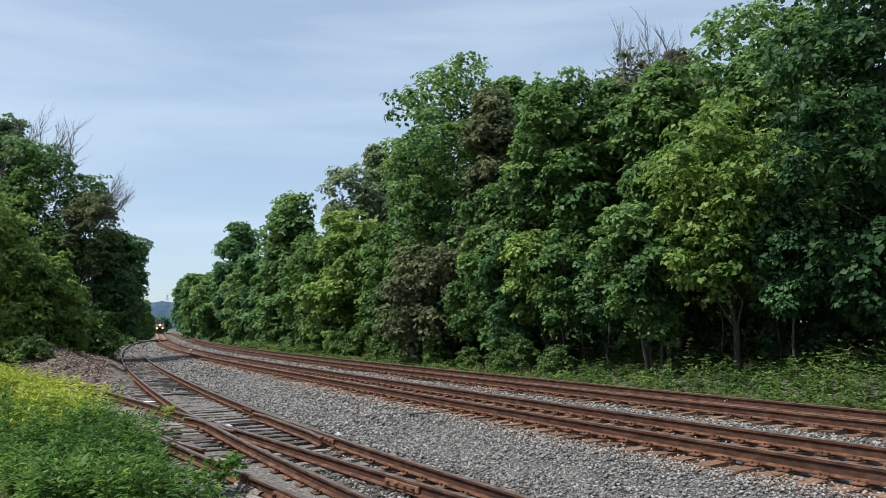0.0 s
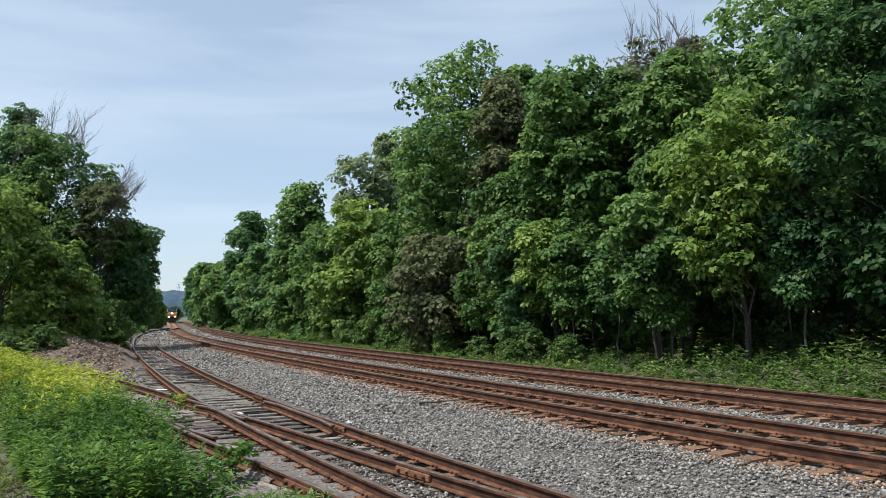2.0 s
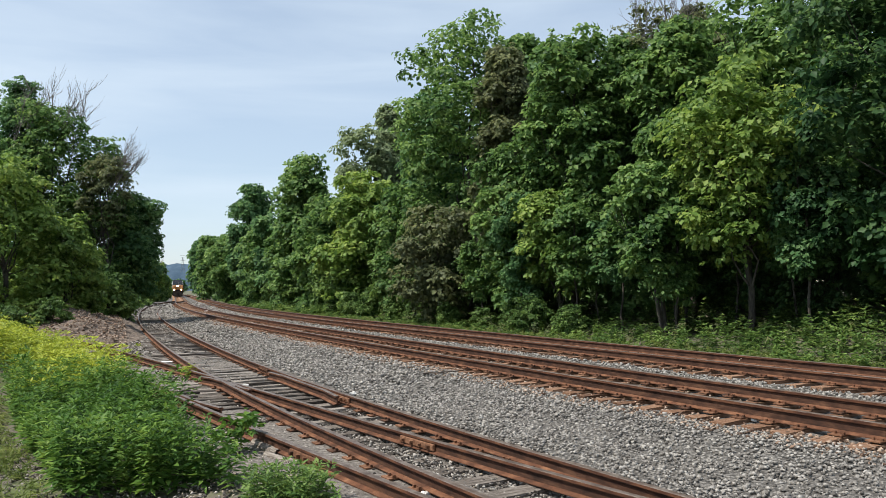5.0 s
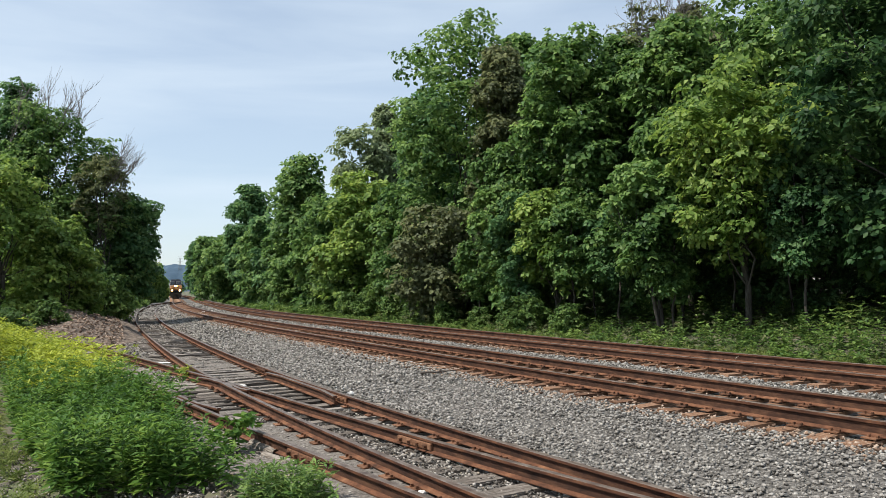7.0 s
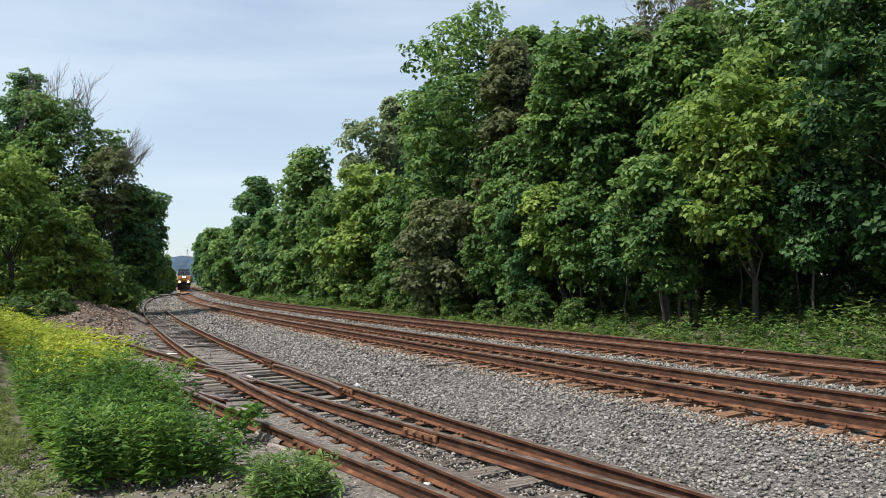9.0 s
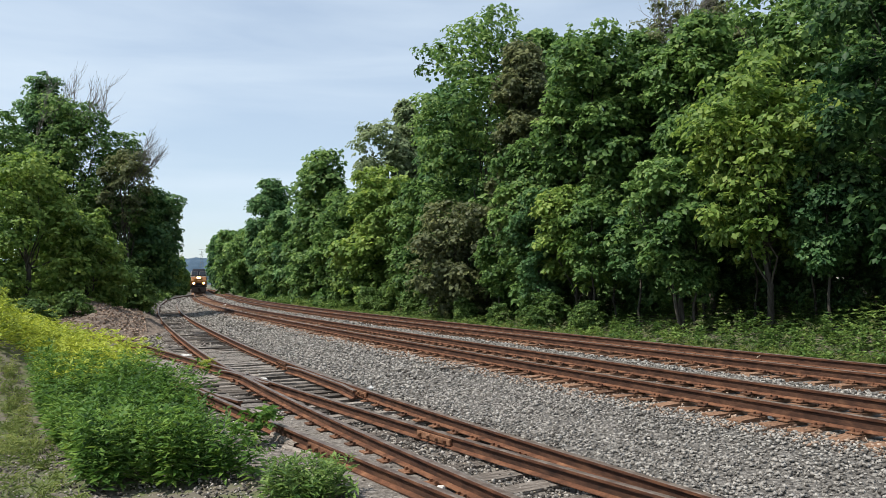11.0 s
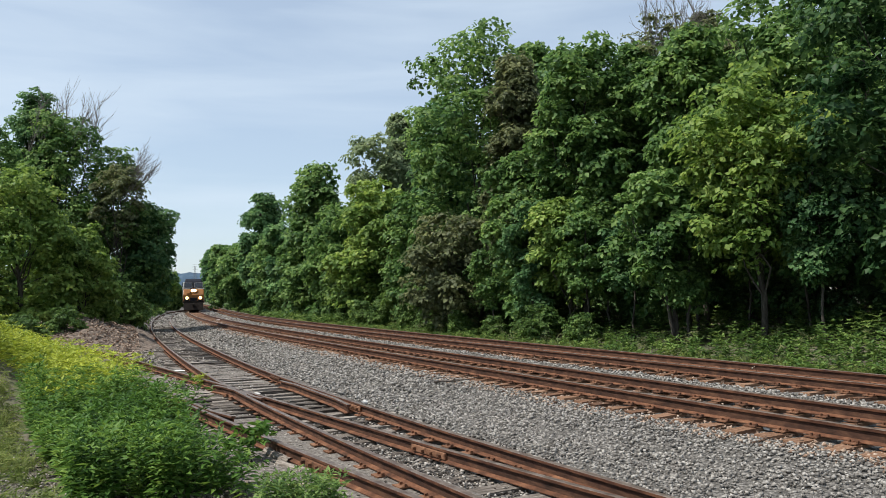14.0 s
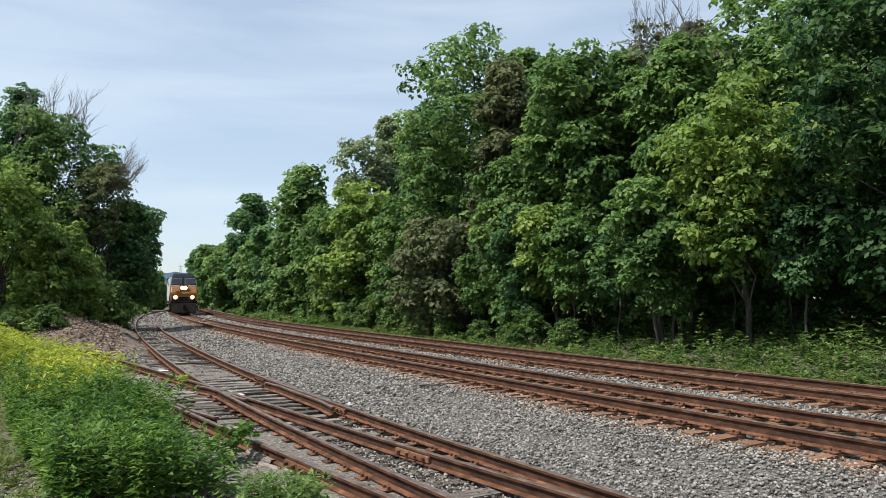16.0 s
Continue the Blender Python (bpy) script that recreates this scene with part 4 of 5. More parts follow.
def locomotive():
    loco = tagged(new("locomotive"), "yellow and dark blue diesel freight locomotive with lit headlights", "locomotive")
    bm = bmesh.new(); box(bm, 0, -11.0, 1.32, 2.95, 21.4, 0.28, 0.04); part("frame", bm, M_BLACK, loco)
    bm = prism(bmesh.new(), [(-0.3, 1.2), (0.05, 1.2), (0.35, 0.18), (-0.1, 0.14)], -1.3, 1.3); part("snow_plow", soften(bm, 0.03), M_BLACK, loco)
    bm = bmesh.new(); box(bm, 0, 0.45, 0.9, 0.32, 0.7, 0.34, 0.06); part("coupler", bm, M_BLACK, loco)
    bm = prism(bmesh.new(), [(-2.6, 1.46), (-0.75, 1.46), (-0.75, 2.35), (-1.25, 3.05), (-2.6, 3.2)], -1.4, 1.4); part("nose", soften(bm, 0.1), M_YELLOW, loco, "yellow wide nose")
    bm = prism(bmesh.new(), [(-5.3, 1.46), (-2.3, 1.46), (-2.3, 3.1), (-2.75, 4.3), (-3.3, 4.66), (-5.3, 4.66)], -1.52, 1.52)
    for v in bm.verts:
        v.co.x *= 1.0 if v.co.z < 4.0 else 0.74
    part("cab", soften(bm, 0.2), M_NAVY, loco, "dark blue cab")
    bm = bmesh.new(); box(bm, 0, -2.2, 3.2, 3.0, 0.3, 0.1, 0.03); part("brow", bm, M_PALE, loco, "pale trim under the windscreens")
    for sx in (-0.72, 0.72):
        turn = Matrix.Rotation(math.atan2(0.45, 1.2), 4, "X")
        bm = bmesh.new(); box(bm, sx, -2.5, 3.75, 1.16, 0.04, 0.78, 0.02, turn)
        fr = part("window_frame", bm, M_ROOF, loco, "grey windscreen frame")
        bm = bmesh.new(); box(bm, sx, -2.475, 3.76, 1.02, 0.04, 0.64, 0.02, turn); part("windscreen", bm, M_PANE, fr)
        bm = bmesh.new(); box(bm, sx * 1.28, -2.4, 3.02, 0.5, 0.1, 0.2, 0.03); part("number_board", bm, M_PANE, loco)
        bm = bmesh.new(); rod(bm, (sx * 1.25, -0.32, 1.9), (sx * 1.25, -0.2, 1.9), 0.24, 16)
        housing = part("ditch_light", bm, M_BLACK, loco)
        lamp(housing, sx * 1.25, -0.2, 1.9, 0.24)
        bm = bmesh.new()
        rod(bm, (sx * 1.25, -0.26, 1.44), (sx * 1.25, -0.26, 1.8), 0.05, 6); part("bracket", bm, M_BLACK, loco)
        bm = bmesh.new()
        pts = [(sx * 0.75, -0.12, 1.45), (sx * 0.75, -0.12, 2.45), (sx * 1.98, -0.12, 2.45), (sx * 1.98, -0.12, 1.3)]
        for p, q in zip(pts, pts[1:]):
            rod(bm, p, q, 0.022, 6)
        part("handrail", bm, M_YELLOW, loco, "yellow handrail")
        bm = bmesh.new()
        for k in range(4):
            box(bm, sx * 1.83, -0.2 - 0.05 * k, 0.35 + 0.28 * k, 0.4, 0.3, 0.03)
        part("steps", bm, M_BLACK, loco)
        bm = bmesh.new(); box(bm, sx * 2.17, -4.0, 3.55, 0.03, 1.5, 0.7, 0.01); part("side_window", bm, M_PANE, loco)
    bm = bmesh.new(); box(bm, 0, -1.02, 2.95, 0.9, 0.3, 0.56, 0.05)
    hl = part("headlight", bm, M_BLACK, loco)
    for sx in (-0.17, 0.17):
        lamp(hl, sx, -0.87, 2.95, 0.24)
    bm = bmesh.new(); box(bm, 0.55, -0.735, 2.05, 0.62, 0.03, 1.15, 0.01); part("nose_door", bm, M_YELLOW, loco)
    bm = bmesh.new(); box(bm, 0, -0.73, 1.7, 2.5, 0.04, 0.46, 0.01); part("stripe", bm, M_NAVY, loco, "dark blue stripe across the nose")
    # pale all over: the sun's glare on the hood's flank is in its colour
    bm = bmesh.new(); box(bm, 0, -12.6, 2.85, 2.8, 14.4, 2.8, 0.12); part("hood", bm, M_PALE, loco, "hood in pale grey for the sun on its flank")
    bm = bmesh.new(); box(bm, 0, -19.6, 4.1, 2.95, 3.0, 0.75, 0.12); part("radiator", bm, M_NAVY, loco)
    bm = bmesh.new(); rod(bm, (0, -11.0, 4.2), (0, -11.0, 4.5), 0.3, 12); part("exhaust_stack", bm, M_BLACK, loco)
    bm = bmesh.new(); box(bm, 0, -11.0, 0.75, 2.6, 5.4, 0.85, 0.15); part("fuel_tank", bm, M_BLACK, loco)
    for y in (-4.6, -17.4):
        truck(loco, y, 3, 1.85)
    return loco


def hopper_car():
    car = tagged(new("hopper_car"), "pale grey covered hopper car in the train", "freight car", group="freight cars")
    bm = prism(bmesh.new(), [(-0.6, 3.8), (-0.6, 2.3), (-3.2, 1.0), (-13.4, 1.0), (-16.0, 2.3), (-16.0, 3.8), (-15.6, 4.05), (-1.0, 4.05)], -1.52, 1.52)
    body = part("body", soften(bm, 0.08), M_PALE, car)
    for k in range(11):
        for sx in (-1.54, 1.54):
            bm = bmesh.new(); box(bm, sx, -1.8 - k * 1.3, 2.9, 0.06, 0.08, 1.8); part("rib", bm, M_PALE, body)
    bm = bmesh.new(); box(bm, 0, -8.3, 1.05, 2.3, 16.6, 0.25, 0.03); part("frame", bm, M_BLACK, car)
    bm = bmesh.new(); box(bm, 0, -8.3, 4.1, 0.9, 14.5, 0.06); part("roof_walk", bm, M_ROOF, car)
    for y in (-2.0, -14.6):
        truck(car, y, 2, 1.75)
    return car


loco = locomotive()
cars = [hopper_car()]
for _ in range(3):
    cars.append(copy_thing(cars[0], Matrix.Identity(4)))

# ---- distance ----
def ridge(name, label, y, x0, x1, base, height, seed, mat, step, jag):
    """A wooded ridge: a deep rounded bank with an uneven treetop line."""
    pr = random.Random(seed)
    xs = np.arange(x0, x1, step)
    n = 6
    V, F = [], []
    for i, x in enumerate(xs):
        t = (x - x0) / (x1 - x0)
        top = height * (0.72 + 0.28 * math.sin(2.2 * t + seed)) + pr.uniform(-jag, jag)
        for k in range(n):
            f = k / (n - 1)
            V.append((x, y + 90 * f, base + (top - base) * math.sin(f * math.pi / 2) ** 0.7))
    for i in range(len(xs) - 1):
        for k in range(n - 1):
            a = i * n + k
            F.append((a, a + n, a + n + 1, a + 1))
    return tagged(new(name, mesh_of(name, V, F, (mat,))), label, "hills", kind="structure")


ridge("backdrop_hill", "hazy blue-green wooded hill on the horizon", 1500, -1300, 900, -2, 56, 1, M_HILL_HAZE, 9, 2.2)

# woods that close the line where it bends away
far_tree = tree("tree", 321, -118, 345, 6.5, 5.0, 0.3, DRK, "dark tree where the line bends away", leaf=0.8, group="trees where the line bends away")
copies(far_tree, [(-130, 380), (-142, 400), (-122, 410), (-108, 385), (-152, 372), (-100, 350), (-112, 430), (-134, 440)], 9, 0.85, 1.15)

pylon = tagged(new("power_pylon"), "thin steel power pylon on the far hill", "pylon")
bm = bmesh.new()
for sx in (-1, 1):
    for sy in (-1, 1):
        rod(bm, (sx * 3, sy * 3, 0), (sx * 0.4, sy * 0.4, 31), 0.2, 4)
for z in (8, 16, 24):
    w = 3 - 2.6 * z / 34
    for sx in (-1, 1):
        rod(bm, (sx * w, -w, z), (sx * w, w, z), 0.14, 4)
        rod(bm, (-w, sx * w, z), (w, sx * w, z), 0.14, 4)
part("lattice", bm, M_ROOF, pylon)
for z in (24, 29, 34):
    bm = bmesh.new()
    rod(bm, (-5, 0, z), (5, 0, z), 0.18, 4)
    part("crossarm", bm, M_ROOF, pylon)
pylon.matrix_basis = pose(-499, 1515, 36)


# ---- pale house behind the woods ----
def house(x, y, rz, w, d, h):
    ho = tagged(new("house"), "pale house glimpsed behind the trees", "house")
    bm = bmesh.new(); box(bm, 0, 0, h / 2, w, d, h); wall = part("wall", bm, M_WHITE, ho)
    bm = prism(bmesh.new(), [(-d / 2 - 0.4, h), (d / 2 + 0.4, h), (0, h + d * 0.3)], -w / 2 - 0.4, w / 2 + 0.4); part("roof", bm, M_ROOF, ho)
    for k in range(4):
        bm = bmesh.new(); box(bm, -w / 2 + (k + 0.5) * w / 4, -d / 2 - 0.02, h * 0.55, 1.0, 0.08, 1.3, 0.02)
        win = part("window", bm, M_ROOF, ho)
        bm = bmesh.new(); box(bm, -w / 2 + (k + 0.5) * w / 4, -d / 2 - 0.05, h * 0.55, 0.84, 0.06, 1.12); part("pane", bm, M_PANE, win)
    ho.matrix_basis = pose(x, y, gz(x, y), 0, 0, rz)


house(30.5, 52, 25, 14, 8, 4.6)
house(16.5, 70, 20, 12, 8, 4.6)


# ---- dirt mound between the siding and the spur ----
def mound_z(wx, wy, base=None):
    ca, sa = math.cos(0.38), math.sin(0.38)
    dx, dy = wx + 17.9, wy - 39.0
    a, b = (dx * ca + dy * sa) / 3.1, (-dx * sa + dy * ca) / 9.0
    k = max(0.0, 1 - a * a) * max(0.0, 1 - b**4)
    lumps = 0.3 * noise.noise((wx * 0.7, wy * 0.7, 0)) + 0.16 * noise.noise((wx * 2.1, wy * 2.1, 3)) + 0.1 * noise.noise((wx * 5, wy * 5, 7))
    return (gz(wx, wy) if base is None else base) - 0.12 + (1.0 + lumps) * k ** 0.9 + (0.12 * noise.noise((wx * 3, wy * 3, 1)) if k > 0.02 else 0)


def mound():
    n, m = 56, 110
    V, F = [], []
    for i in range(n):
        for j in range(m):
            x, y = (i / (n - 1) * 2 - 1) * 3.1, (j / (m - 1) * 2 - 1) * 9.0
            ca, sa = math.cos(0.38), math.sin(0.38)
            wx, wy = -17.9 + x * ca - y * sa, 39.0 + x * sa + y * ca
            V.append((wx, wy))
    g = ground_z(np.array([p[0] for p in V]), np.array([p[1] for p in V]))
    V = [(a, b, mound_z(a, b, float(c))) for (a, b), c in zip(V, g)]
    for i in range(n - 1):
        for j in range(m - 1):
            a = i * m + j
            F.append((a, a + m, a + m + 1, a + 1))
    tagged(new("dirt_mound", mesh_of("dirt_mound", V, F, (M_MOUND,))), "mound of bare brown dirt and stones beside the siding", "mound")


mound()


# ---- switch parts ----
def along(line, y, off, top, name, parent_label, bolts=4, length=0.9, side=-1):
    """A pair of bolted bars that joins two rails end to end."""
    p, w = line.place(np.array([y]), off)
    ob = tagged(new(name), parent_label, "joint bar", group="rail joint bars")
    for s in (-1, 1):
        bm = bmesh.new(); box(bm, s * 0.035, 0, 0.07, 0.04, length, 0.085, 0.012)
        bar = part("bar", bm, M_PLATE, ob)
        for k in range(bolts):
            bm = bmesh.new(); rod(bm, (s * 0.05, -length / 2 + (k + 0.5) * length / bolts, 0.075), (s * 0.1, -length / 2 + (k + 0.5) * length / bolts, 0.075), 0.025, 6)
            part("bolt", bm, M_PLATE, bar)
    ob.matrix_basis = Matrix.Translation((p[0][0], p[0][1], top - SIDE_H)) @ Matrix.Rotation(math.atan2(-w[0][0], w[0][1]), 4, "Z")


along(SPUR, 9.65, GAUGE, TOP_SIDE - 0.004, "joint_bar", "rusty bolted joint bar on a siding rail", bolts=4, length=0.8)
along(SPUR, 9.75, -GAUGE, TOP_SIDE - 0.004, "joint_bar", "rusty bolted joint bar on a spur rail", bolts=4, length=0.8)
along(SIDING, 13.9, GAUGE, TOP_SIDE, "joint_bar", "rusty bolted joint bar on a siding rail", bolts=4, length=0.9)
along(SIDING, 19.0, GAUGE, TOP_SIDE, "joint_bar", "rusty bolted joint bar on a siding rail", bolts=4, length=0.9)


def guard(line, y0, y1, off, flare, label):
    ys = np.linspace(y0, y1, 16)
    t = np.abs(np.linspace(-1, 1, 16))
    offs = off + flare * np.clip(t - 0.6, 0, 1) / 0.4 * 0.09
    tagged(new("guard_rail", rail_mesh(line, ys, offs, TOP_SIDE - 0.004, SIDE_H)), label, "guard rail", group="guard rails")


guard(SIDING, 13.6, 17.8, GAUGE - 0.125, -1, "short rusty guard rail inside the siding rail")
guard(SPUR, 13.0, 16.5, -GAUGE + 0.125, 1, "short rusty guard rail inside the spur rail")
guard(SIDING, 15.2, 17.0, -GAUGE + 0.11, 1, "rusty wing rail beside the switch frog")
guard(SPUR, 15.2, 17.0, GAUGE - 0.11, -1, "rusty wing rail beside the switch frog")


# ---- loose stones ----
def stones(name, label, line, o0, o1, y0, y1, density, size, mat, seed, clear=(), lift=0.0, height=None):
    """Broken stones lying on the bed as one thing of kind stuff."""
    rng = np.random.default_rng(seed)
    n = int((o1 - o0) * (y1 - y0) * 1.12 * density)
    ys, offs = rng.uniform(y0, y1, n), rng.uniform(o0, o1, n)
    keep = np.ones(n, bool)
    for c in clear:
        keep &= np.abs(offs - c) > 0.1
    ys, offs = ys[keep], offs[keep]
    n = len(ys)
    xy, _ = line.place(ys, offs)
    s = size * rng.uniform(0.55, 1.25, n)
    z = (ground_z(xy[:, 0], xy[:, 1]) if height is None else np.array([height(a, b, float(c)) for (a, b), c in zip(xy, ground_z(xy[:, 0], xy[:, 1]))])) + lift + s * rng.uniform(-0.1, 0.5, n)
    base = np.array([(1, 0, 0), (0, 1, 0), (-1, 0, 0), (0, -1, 0), (0, 0, 1), (0, 0, -1)], float)
    v = base[None] * rng.uniform(0.55, 1.1, (n, 6, 1)) + rng.normal(0, 0.22, (n, 6, 3))
    q = rng.normal(size=(n, 4))
    q /= np.linalg.norm(q, axis=1)[:, None]
    w, a, b, c = q.T
    R = np.stack([1 - 2 * (b * b + c * c), 2 * (a * b - c * w), 2 * (a * c + b * w), 2 * (a * b + c * w), 1 - 2 * (a * a + c * c), 2 * (b * c - a * w),
                  2 * (a * c - b * w), 2 * (b * c + a * w), 1 - 2 * (a * a + b * b)], -1).reshape(n, 3, 3)
    v = np.einsum("nij,nkj->nki", R, v) * np.array([1, 1, 0.75]) * (s / 2 * 1.25)[:, None, None] + np.concatenate([xy, z[:, None]], 1)[:, None]
    f = np.array([(0, 1, 4), (1, 2, 4), (2, 3, 4), (3, 0, 4), (1, 0, 5), (2, 1, 5), (3, 2, 5), (0, 3, 5)])
    F = (f[None] + (np.arange(n) * 6)[:, None, None]).reshape(-1, 3)
    tagged(new(name, fast_mesh(name, v.reshape(-1, 3), F, mat)), label, "stones", kind="stuff")


SLEEPER = (-GAUGE, GAUGE)
stones("ballast_stones", "grey broken ballast stones between siding and main line", MAIN, -4.1, -1.2, 5.0, 17, 400, 0.05, M_STONE, 1)
stones("ballast_stones", "grey broken ballast stones between siding and main line", MAIN, -4.1, -1.2, 17, 34, 150, 0.075, M_STONE, 2)
stones("ballast_stones", "grey broken ballast stones between siding and main line", MAIN, -4.1, -1.2, 34, 60, 45, 0.11, M_STONE, 3)
stones("ballast_stones", "rust-stained ballast stones between the main line's rails", MAIN, -1.3, 1.3, 8, 34, 70, 0.06, M_STONE_RUST, 4, SLEEPER)
stones("ballast_stones", "grey ballast stones between the two main tracks", MAIN, 1.2, 2.9, 8, 34, 170, 0.065, M_STONE, 5)
stones("ballast_stones", "rust-stained ballast stones between the far track's rails", MAIN, GAP - 1.3, GAP + 1.3, 10, 34, 50, 0.06, M_STONE_RUST, 6, (GAP - GAUGE, GAP + GAUGE))
stones("ballast_stones", "ballast stones on the shoulder beside the woods", MAIN, GAP + 1.2, GAP + 2.2, 10, 30, 90, 0.065, M_STONE_RUST, 7)
stones("stained_stones", "orange-stained ballast stones along the main line", MAIN, -1.8, -0.9, 7, 34, 150, 0.055, M_STONE_RUST, 14)
stones("siding_stones", "dirty gravel stones in the siding", SIDING, -1.9, 1.4, 5, 26.5, 190, 0.044, M_STONE_DARK, 8, SLEEPER, -0.016)
stones("siding_stones", "dirty gravel stones over the nearest siding ties", SIDING, -1.9, 1.4, 4.5, 13.5, 190, 0.046, M_STONE_DARK, 22, SLEEPER, 0.022)
stones("siding_stones", "dirty gravel stones in the far siding", SIDING, -1.9, 1.7, 26, 60, 60, 0.08, M_STONE_DARK, 15, SLEEPER, 0.02)
stones("ballast_stones", "ballast stones along the farther main tracks", MAIN, 1.2, 2.9, 34, 70, 45, 0.11, M_STONE, 16)
stones("ballast_stones", "stained ballast stones along the farther main tracks", MAIN, -1.8, 1.3, 34, 70, 30, 0.1, M_STONE_RUST, 17, SLEEPER)
stones("ballast_stones", "coarse ballast where siding and main line meet", MAIN, -6.2, -1.2, 60, 110, 10, 0.2, M_STONE, 20)
stones("ballast_stones", "coarse ballast between the far main tracks", MAIN, 1.2, 2.9, 70, 120, 9, 0.2, M_STONE, 21)
stones("wood_chips", "pale chips and dry leaf litter beside the spur", SPUR, -2.3, -0.85, 5, 24, 70, 0.034, M_STRAW, 18, (), 0.02)
stones("wood_chips", "pale chips between the spur rails", SPUR, -0.6, 1.6, 5, 20, 14, 0.034, M_STRAW, 19, SLEEPER, 0.03)
stones("spur_stones", "dirty gravel stones along the spur", SPUR, -2.4, 0.6, 5, 20, 200, 0.045, M_STONE_DARK, 9, SLEEPER, 0.035)
stones("mound_stones", "stones on the brown dirt mound", SIDING, -5.0, -1.7, 30, 46, 85, 0.085, M_STONE_RUST, 10, height=lambda a, b, c: max(mound_z(a, b, c), c))
stones("path_gravel", "grey gravel in the trodden ground beside the weeds", SPUR, -6.5, -2.2, 5.5, 14, 200, 0.04, M_STONE_DARK, 11)



# ---- litter and odd bits ----
def scrap(name, label, cat, x, y, size, mat, seed, flat_z=0.3, lift=0.02):
    """A crumpled irregular lump."""
    pr = random.Random(seed)
    bm = bmesh.new()
    bmesh.ops.create_icosphere(bm, subdivisions=2, radius=0.5)
    for v in bm.verts:
        k = 1 + 0.5 * noise.noise(v.co * 2.6 + Vector((seed * 3.1, 0, 0)))
        v.co = Vector((v.co.x * size[0] * k, v.co.y * size[1] * k, v.co.z * size[2] * k))
    me = bpy.data.meshes.new(name)
    bm.to_mesh(me)
    bm.free()
    me.materials.append(mat)
    ob = tagged(new(name, me), label, cat)
    ob.matrix_basis = pose(x, y, gz(x, y) + lift, 0, 0, pr.uniform(0, 180))
    return ob


def stick(x, y, length, ang, r, label, mat=None, seed=0, lift=0.03):
    pr = random.Random(seed)
    pts = bent(pr, (-length / 2, 0, 0), (length / 2, 0, pr.uniform(0, 0.08)), 5, 0.03)
    ob = tagged(new("stick", limb_mesh([(pts, r, r * 0.6)], mat or M_STRAW, "stick", 6)), label, "stick", group="sticks on the ground")
    ob.matrix_basis = pose(x, y, gz(x, y) + lift, 0, 0, ang)


scrap("litter", "flattened white paper litter beside the spur rail", "litter", -8.05, 22.6, (0.75, 0.25, 0.05), M_LITTER, 1, lift=0.06)
scrap("litter", "white scrap lying against the switch rail", "litter", -2.66, 13.25, (0.22, 0.1, 0.04), M_LITTER, 2, lift=0.08)
scrap("white_stone", "pale white stone between the spur rails", "stone", -0.18, 7.95, (0.13, 0.09, 0.07), M_LITTER, 3, lift=0.07)
scrap("white_stone", "pale white stone on the ballast", "stone", -1.75, 15.6, (0.16, 0.12, 0.08), M_LITTER, 4, lift=0.04)
scrap("white_stone", "pale white stone on the main line", "stone", 4.35, 10.95, (0.1, 0.07, 0.06), M_LITTER, 5, lift=0.05)
scrap("litter", "pale scrap beside the spur rail", "litter", -4.3, 17.2, (0.2, 0.12, 0.05), M_LITTER, 6, lift=0.05)
scrap("litter", "pale scrap beside the main line", "litter", -20.4, 69.0, (0.9, 0.6, 0.2), M_LITTER, 7, lift=0.08)
def fallen_log(x, y, length, ang, r, label, seed):
    pr = random.Random(seed)
    pts = bent(pr, (-length / 2, 0, 0), (length / 2, 0, 0.02), 7, 0.02)
    ob = tagged(new("log", limb_mesh([(pts, r, r * 0.75), (bent(pr, pts[4], pts[4] + Vector((0.08, 0.1, 0.05)), 2, 0.02), r * 0.4, r * 0.25)], M_TIE, "log", 9)), label, "log", group="weathered logs")
    ob.matrix_basis = pose(x, y, gz(x, y) + r * 0.7, 0, 0, ang)


fallen_log(-2.3, 10.3, 0.9, -58, 0.075, "short weathered grey log in the grass", 8)
fallen_log(-1.95, 9.6, 0.8, -50, 0.06, "rotten grey wood lying beside the spur", 9)
stick(-1.45, 9.0, 0.9, 8, 0.018, "pale dry stick beside the spur rail", seed=1)
stick(-1.75, 8.6, 0.7, -12, 0.015, "pale dry stick beside the spur rail", seed=2)
stick(-0.95, 8.1, 0.5, 25, 0.014, "dry stick among the gravel", seed=3)
stick(6.9, 18.0, 0.5, 60, 0.012, "dry stalk leaning on the far rail", seed=4, lift=0.2)
stick(0.0, 17.3, 0.8, 2, 0.022, "weathered board lying at the ballast's edge", M_TIE, 5, lift=0.05)

# a leafy plant, a low bush and a weed by the rails
lp = np.array([(-2.65, 10.3), (-2.55, 10.1), (-2.75, 10.05)])
patch("leafy_plant", "broad-leaved plant growing beside the spur", lp, np.array([0.55, 0.45, 0.5]), 21, 0.13, M_WEED, 61, slim=0.5)
lb = np.array([(-1.5 + 0.42 * math.sin(k * 2.4) * (k / 44) ** 0.5, 7.65 + 0.4 * math.cos(k * 2.4) * (k / 44) ** 0.5) for k in range(45)])
weeds("low_bush", "bright green low bush at the edge of the gravel", lb, rg.uniform(0.3, 0.46, len(lb)), 0.12, M_UNDER, 62, slim=0.3)
wd = np.array([(-6.05, 18.6), (-6.1, 18.8), (-5.95, 18.7)])
patch("weed", "small yellow-green weed growing against a rail", wd, np.array([0.3, 0.25, 0.28]), 20, 0.1, M_WEED_YELLOW, 63, slim=0.3)
tf = spur_spots(60, 1.2, 1.9, 8, 24)
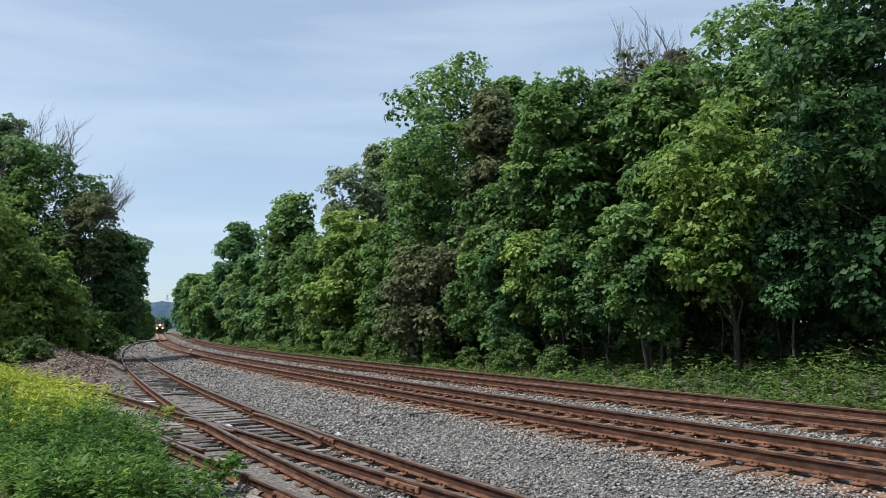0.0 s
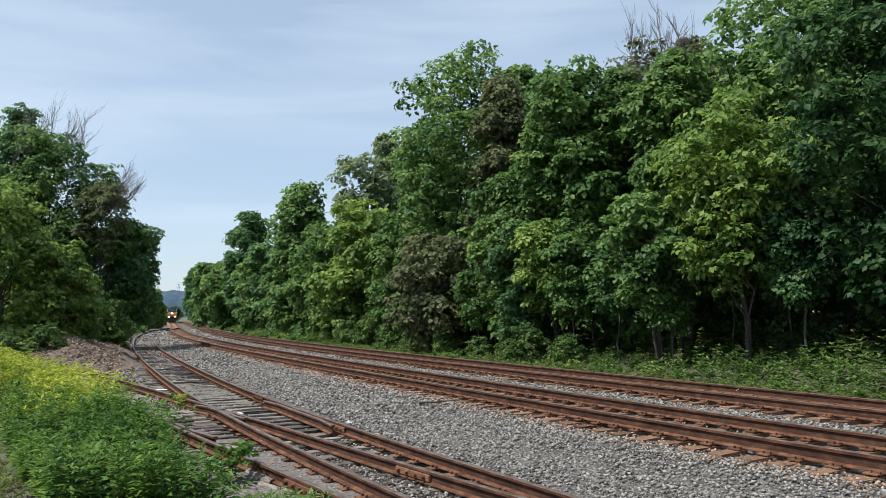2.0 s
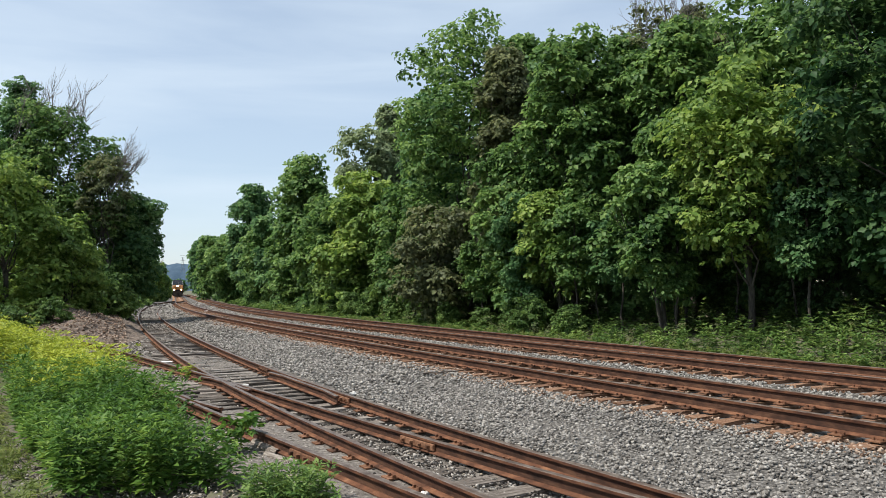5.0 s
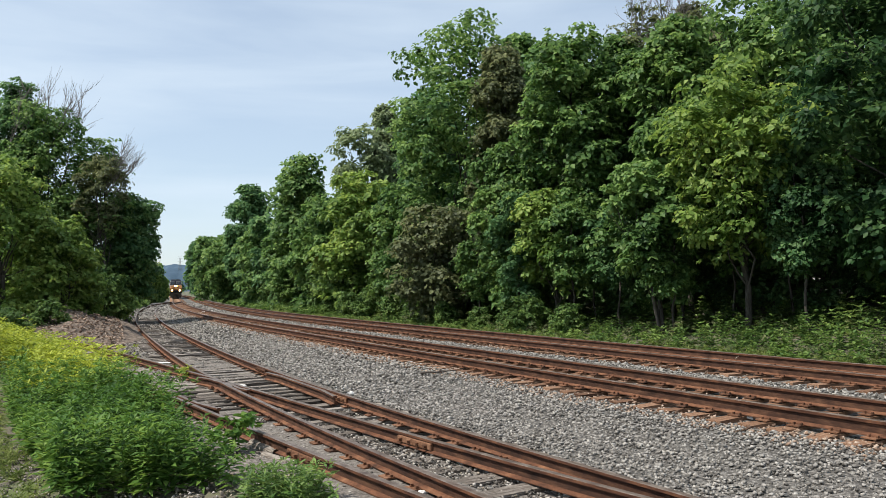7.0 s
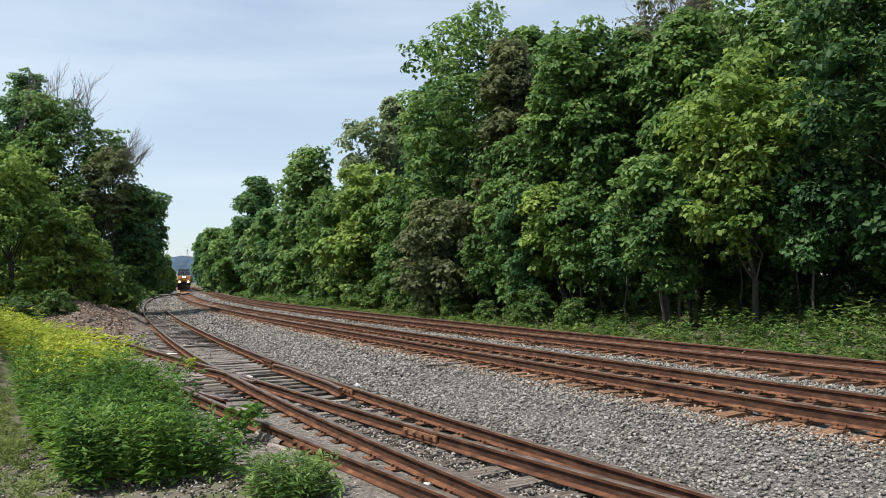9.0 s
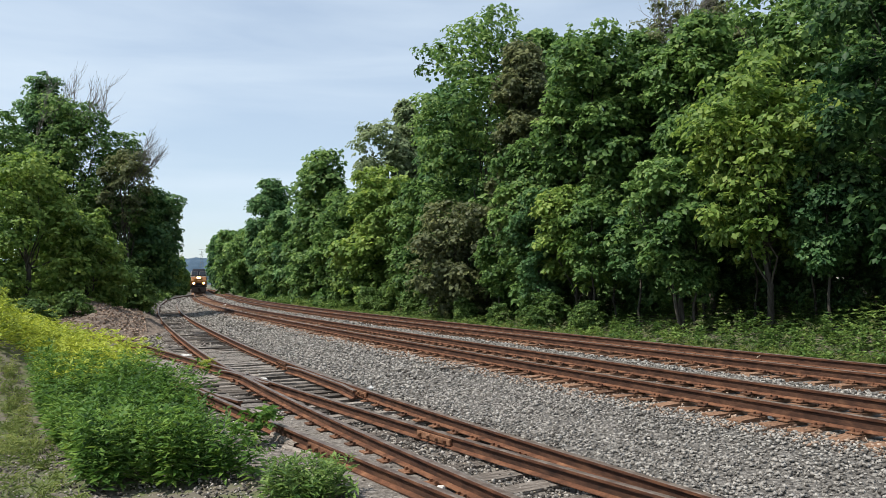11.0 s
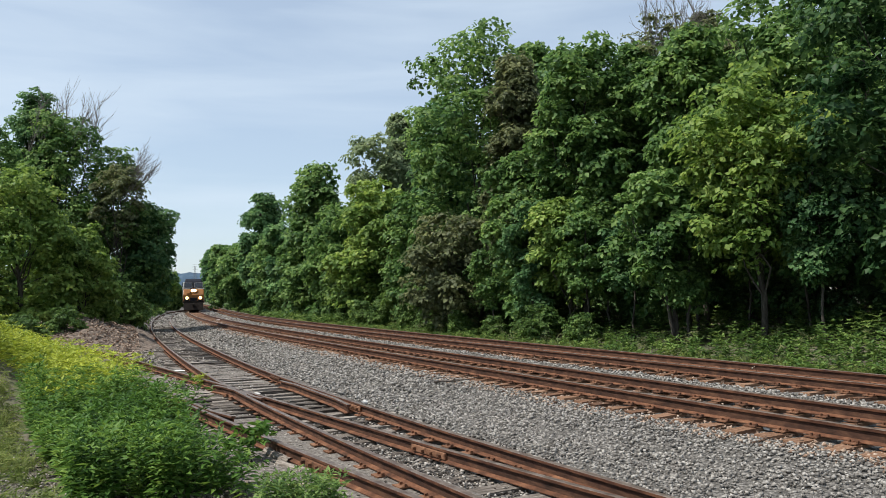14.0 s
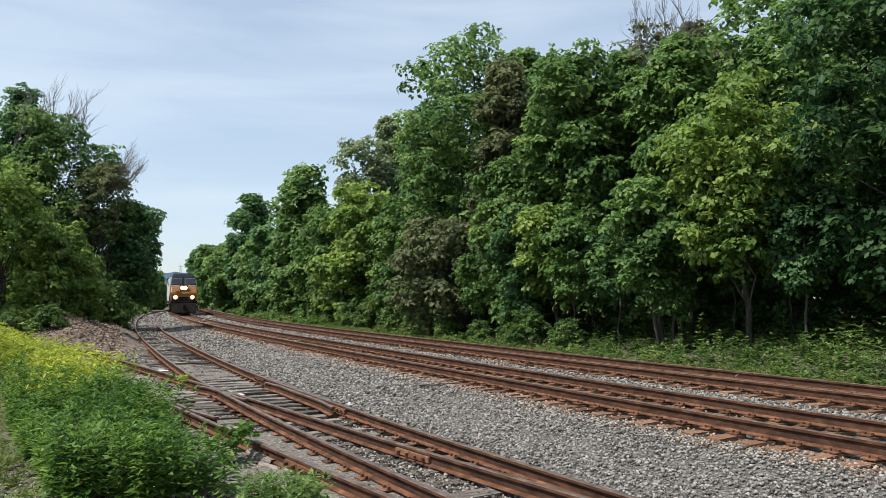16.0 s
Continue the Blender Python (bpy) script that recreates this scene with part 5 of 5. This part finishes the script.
patch("weed_tufts", "scattered small weeds along the spur", tf, rg.uniform(0.12, 0.3, len(tf)), 9, 0.09, M_WEED, 64, slim=0.3)

# grass in the trodden ground beside the weeds
gr = spur_spots(900, 3.4, 6.5, 5.0, 18)
patch("path_grass", "short patchy grass on the trodden ground", gr, rg.uniform(0.06, 0.2, len(gr)), 14, 0.1, M_GRASS, 43, slim=0.14, up=0.0)



# ---- bird crossing the gap between the trees ----
bird = tagged(new("bird"), "small dark bird flying with spread wings", "bird")
bm = bmesh.new()
bmesh.ops.create_uvsphere(bm, u_segments=10, v_segments=8, radius=0.5, matrix=Matrix.Diagonal((0.26, 0.08, 0.08, 1)))
part("body", bm, M_BLACK, bird)
for sy in (-1, 1):
    bm = bmesh.new()
    a = [bm.verts.new(p) for p in ((0.06, sy * 0.03, 0.02), (-0.08, sy * 0.03, 0.02), (-0.06, sy * 0.16, 0.1), (-0.09, sy * 0.27, 0.15), (0.02, sy * 0.17, 0.11))]
    f = bm.faces.new(a)
    r = bmesh.ops.extrude_face_region(bm, geom=[f])
    bmesh.ops.translate(bm, verts=[v for v in r["geom"] if isinstance(v, bmesh.types.BMVert)], vec=(0, 0, 0.012))
    part("wing", bm, M_BLACK, bird)
bm = bmesh.new()
prism(bm, [(-0.05, 0.0), (0.05, 0.0), (0.02, 0.012), (-0.02, 0.012)], -0.24, -0.1)
part("tail", bm, M_BLACK, bird)
# ---- what moves ----
def arc_table():
    ys = np.arange(60, 520, 0.5)
    xy, _ = MAIN.place(ys)
    s = np.concatenate([[0], np.cumsum(np.linalg.norm(np.diff(xy, axis=0), axis=1))])
    return ys, s


ARC_Y, ARC_S = arc_table()
S_END = float(np.interp(87.3, ARC_Y, ARC_S))    # front of the locomotive at 16 s


def on_main(s):
    """The pose on the main track at arc length s, facing along the line towards the camera."""
    y = float(np.interp(s, ARC_S, ARC_Y))
    xy, way = MAIN.place(np.array([y]))
    ang = math.atan2(way[0][0], -way[0][1])
    return Matrix.Translation((xy[0][0], xy[0][1], TOP_MAIN)) @ Matrix.Rotation(ang, 4, "Z")


def motions():
    for thing, back in TRAIN:
        rows = []
        for i in range(17):
            s = S_END + 12.1 * (16 - i)
            rows.append((float(i), on_main(s + back)))
        walk(thing, rows)
    # the bird crosses from right to left, level, in a straight line
    walk(bird, [(t, pose(-20.13 - 10.9 * (t - 14.5), 60.0, 7.75 - 1.1 * (t - 14.5), 0, 0, 180)) for t in (0.0, 4.0, 8.0, 12.0, 16.0)])


TRAIN = [(loco, 0.0)] + [(c, 22.6 + 17.6 * i) for i, c in enumerate(cars)]
motions()
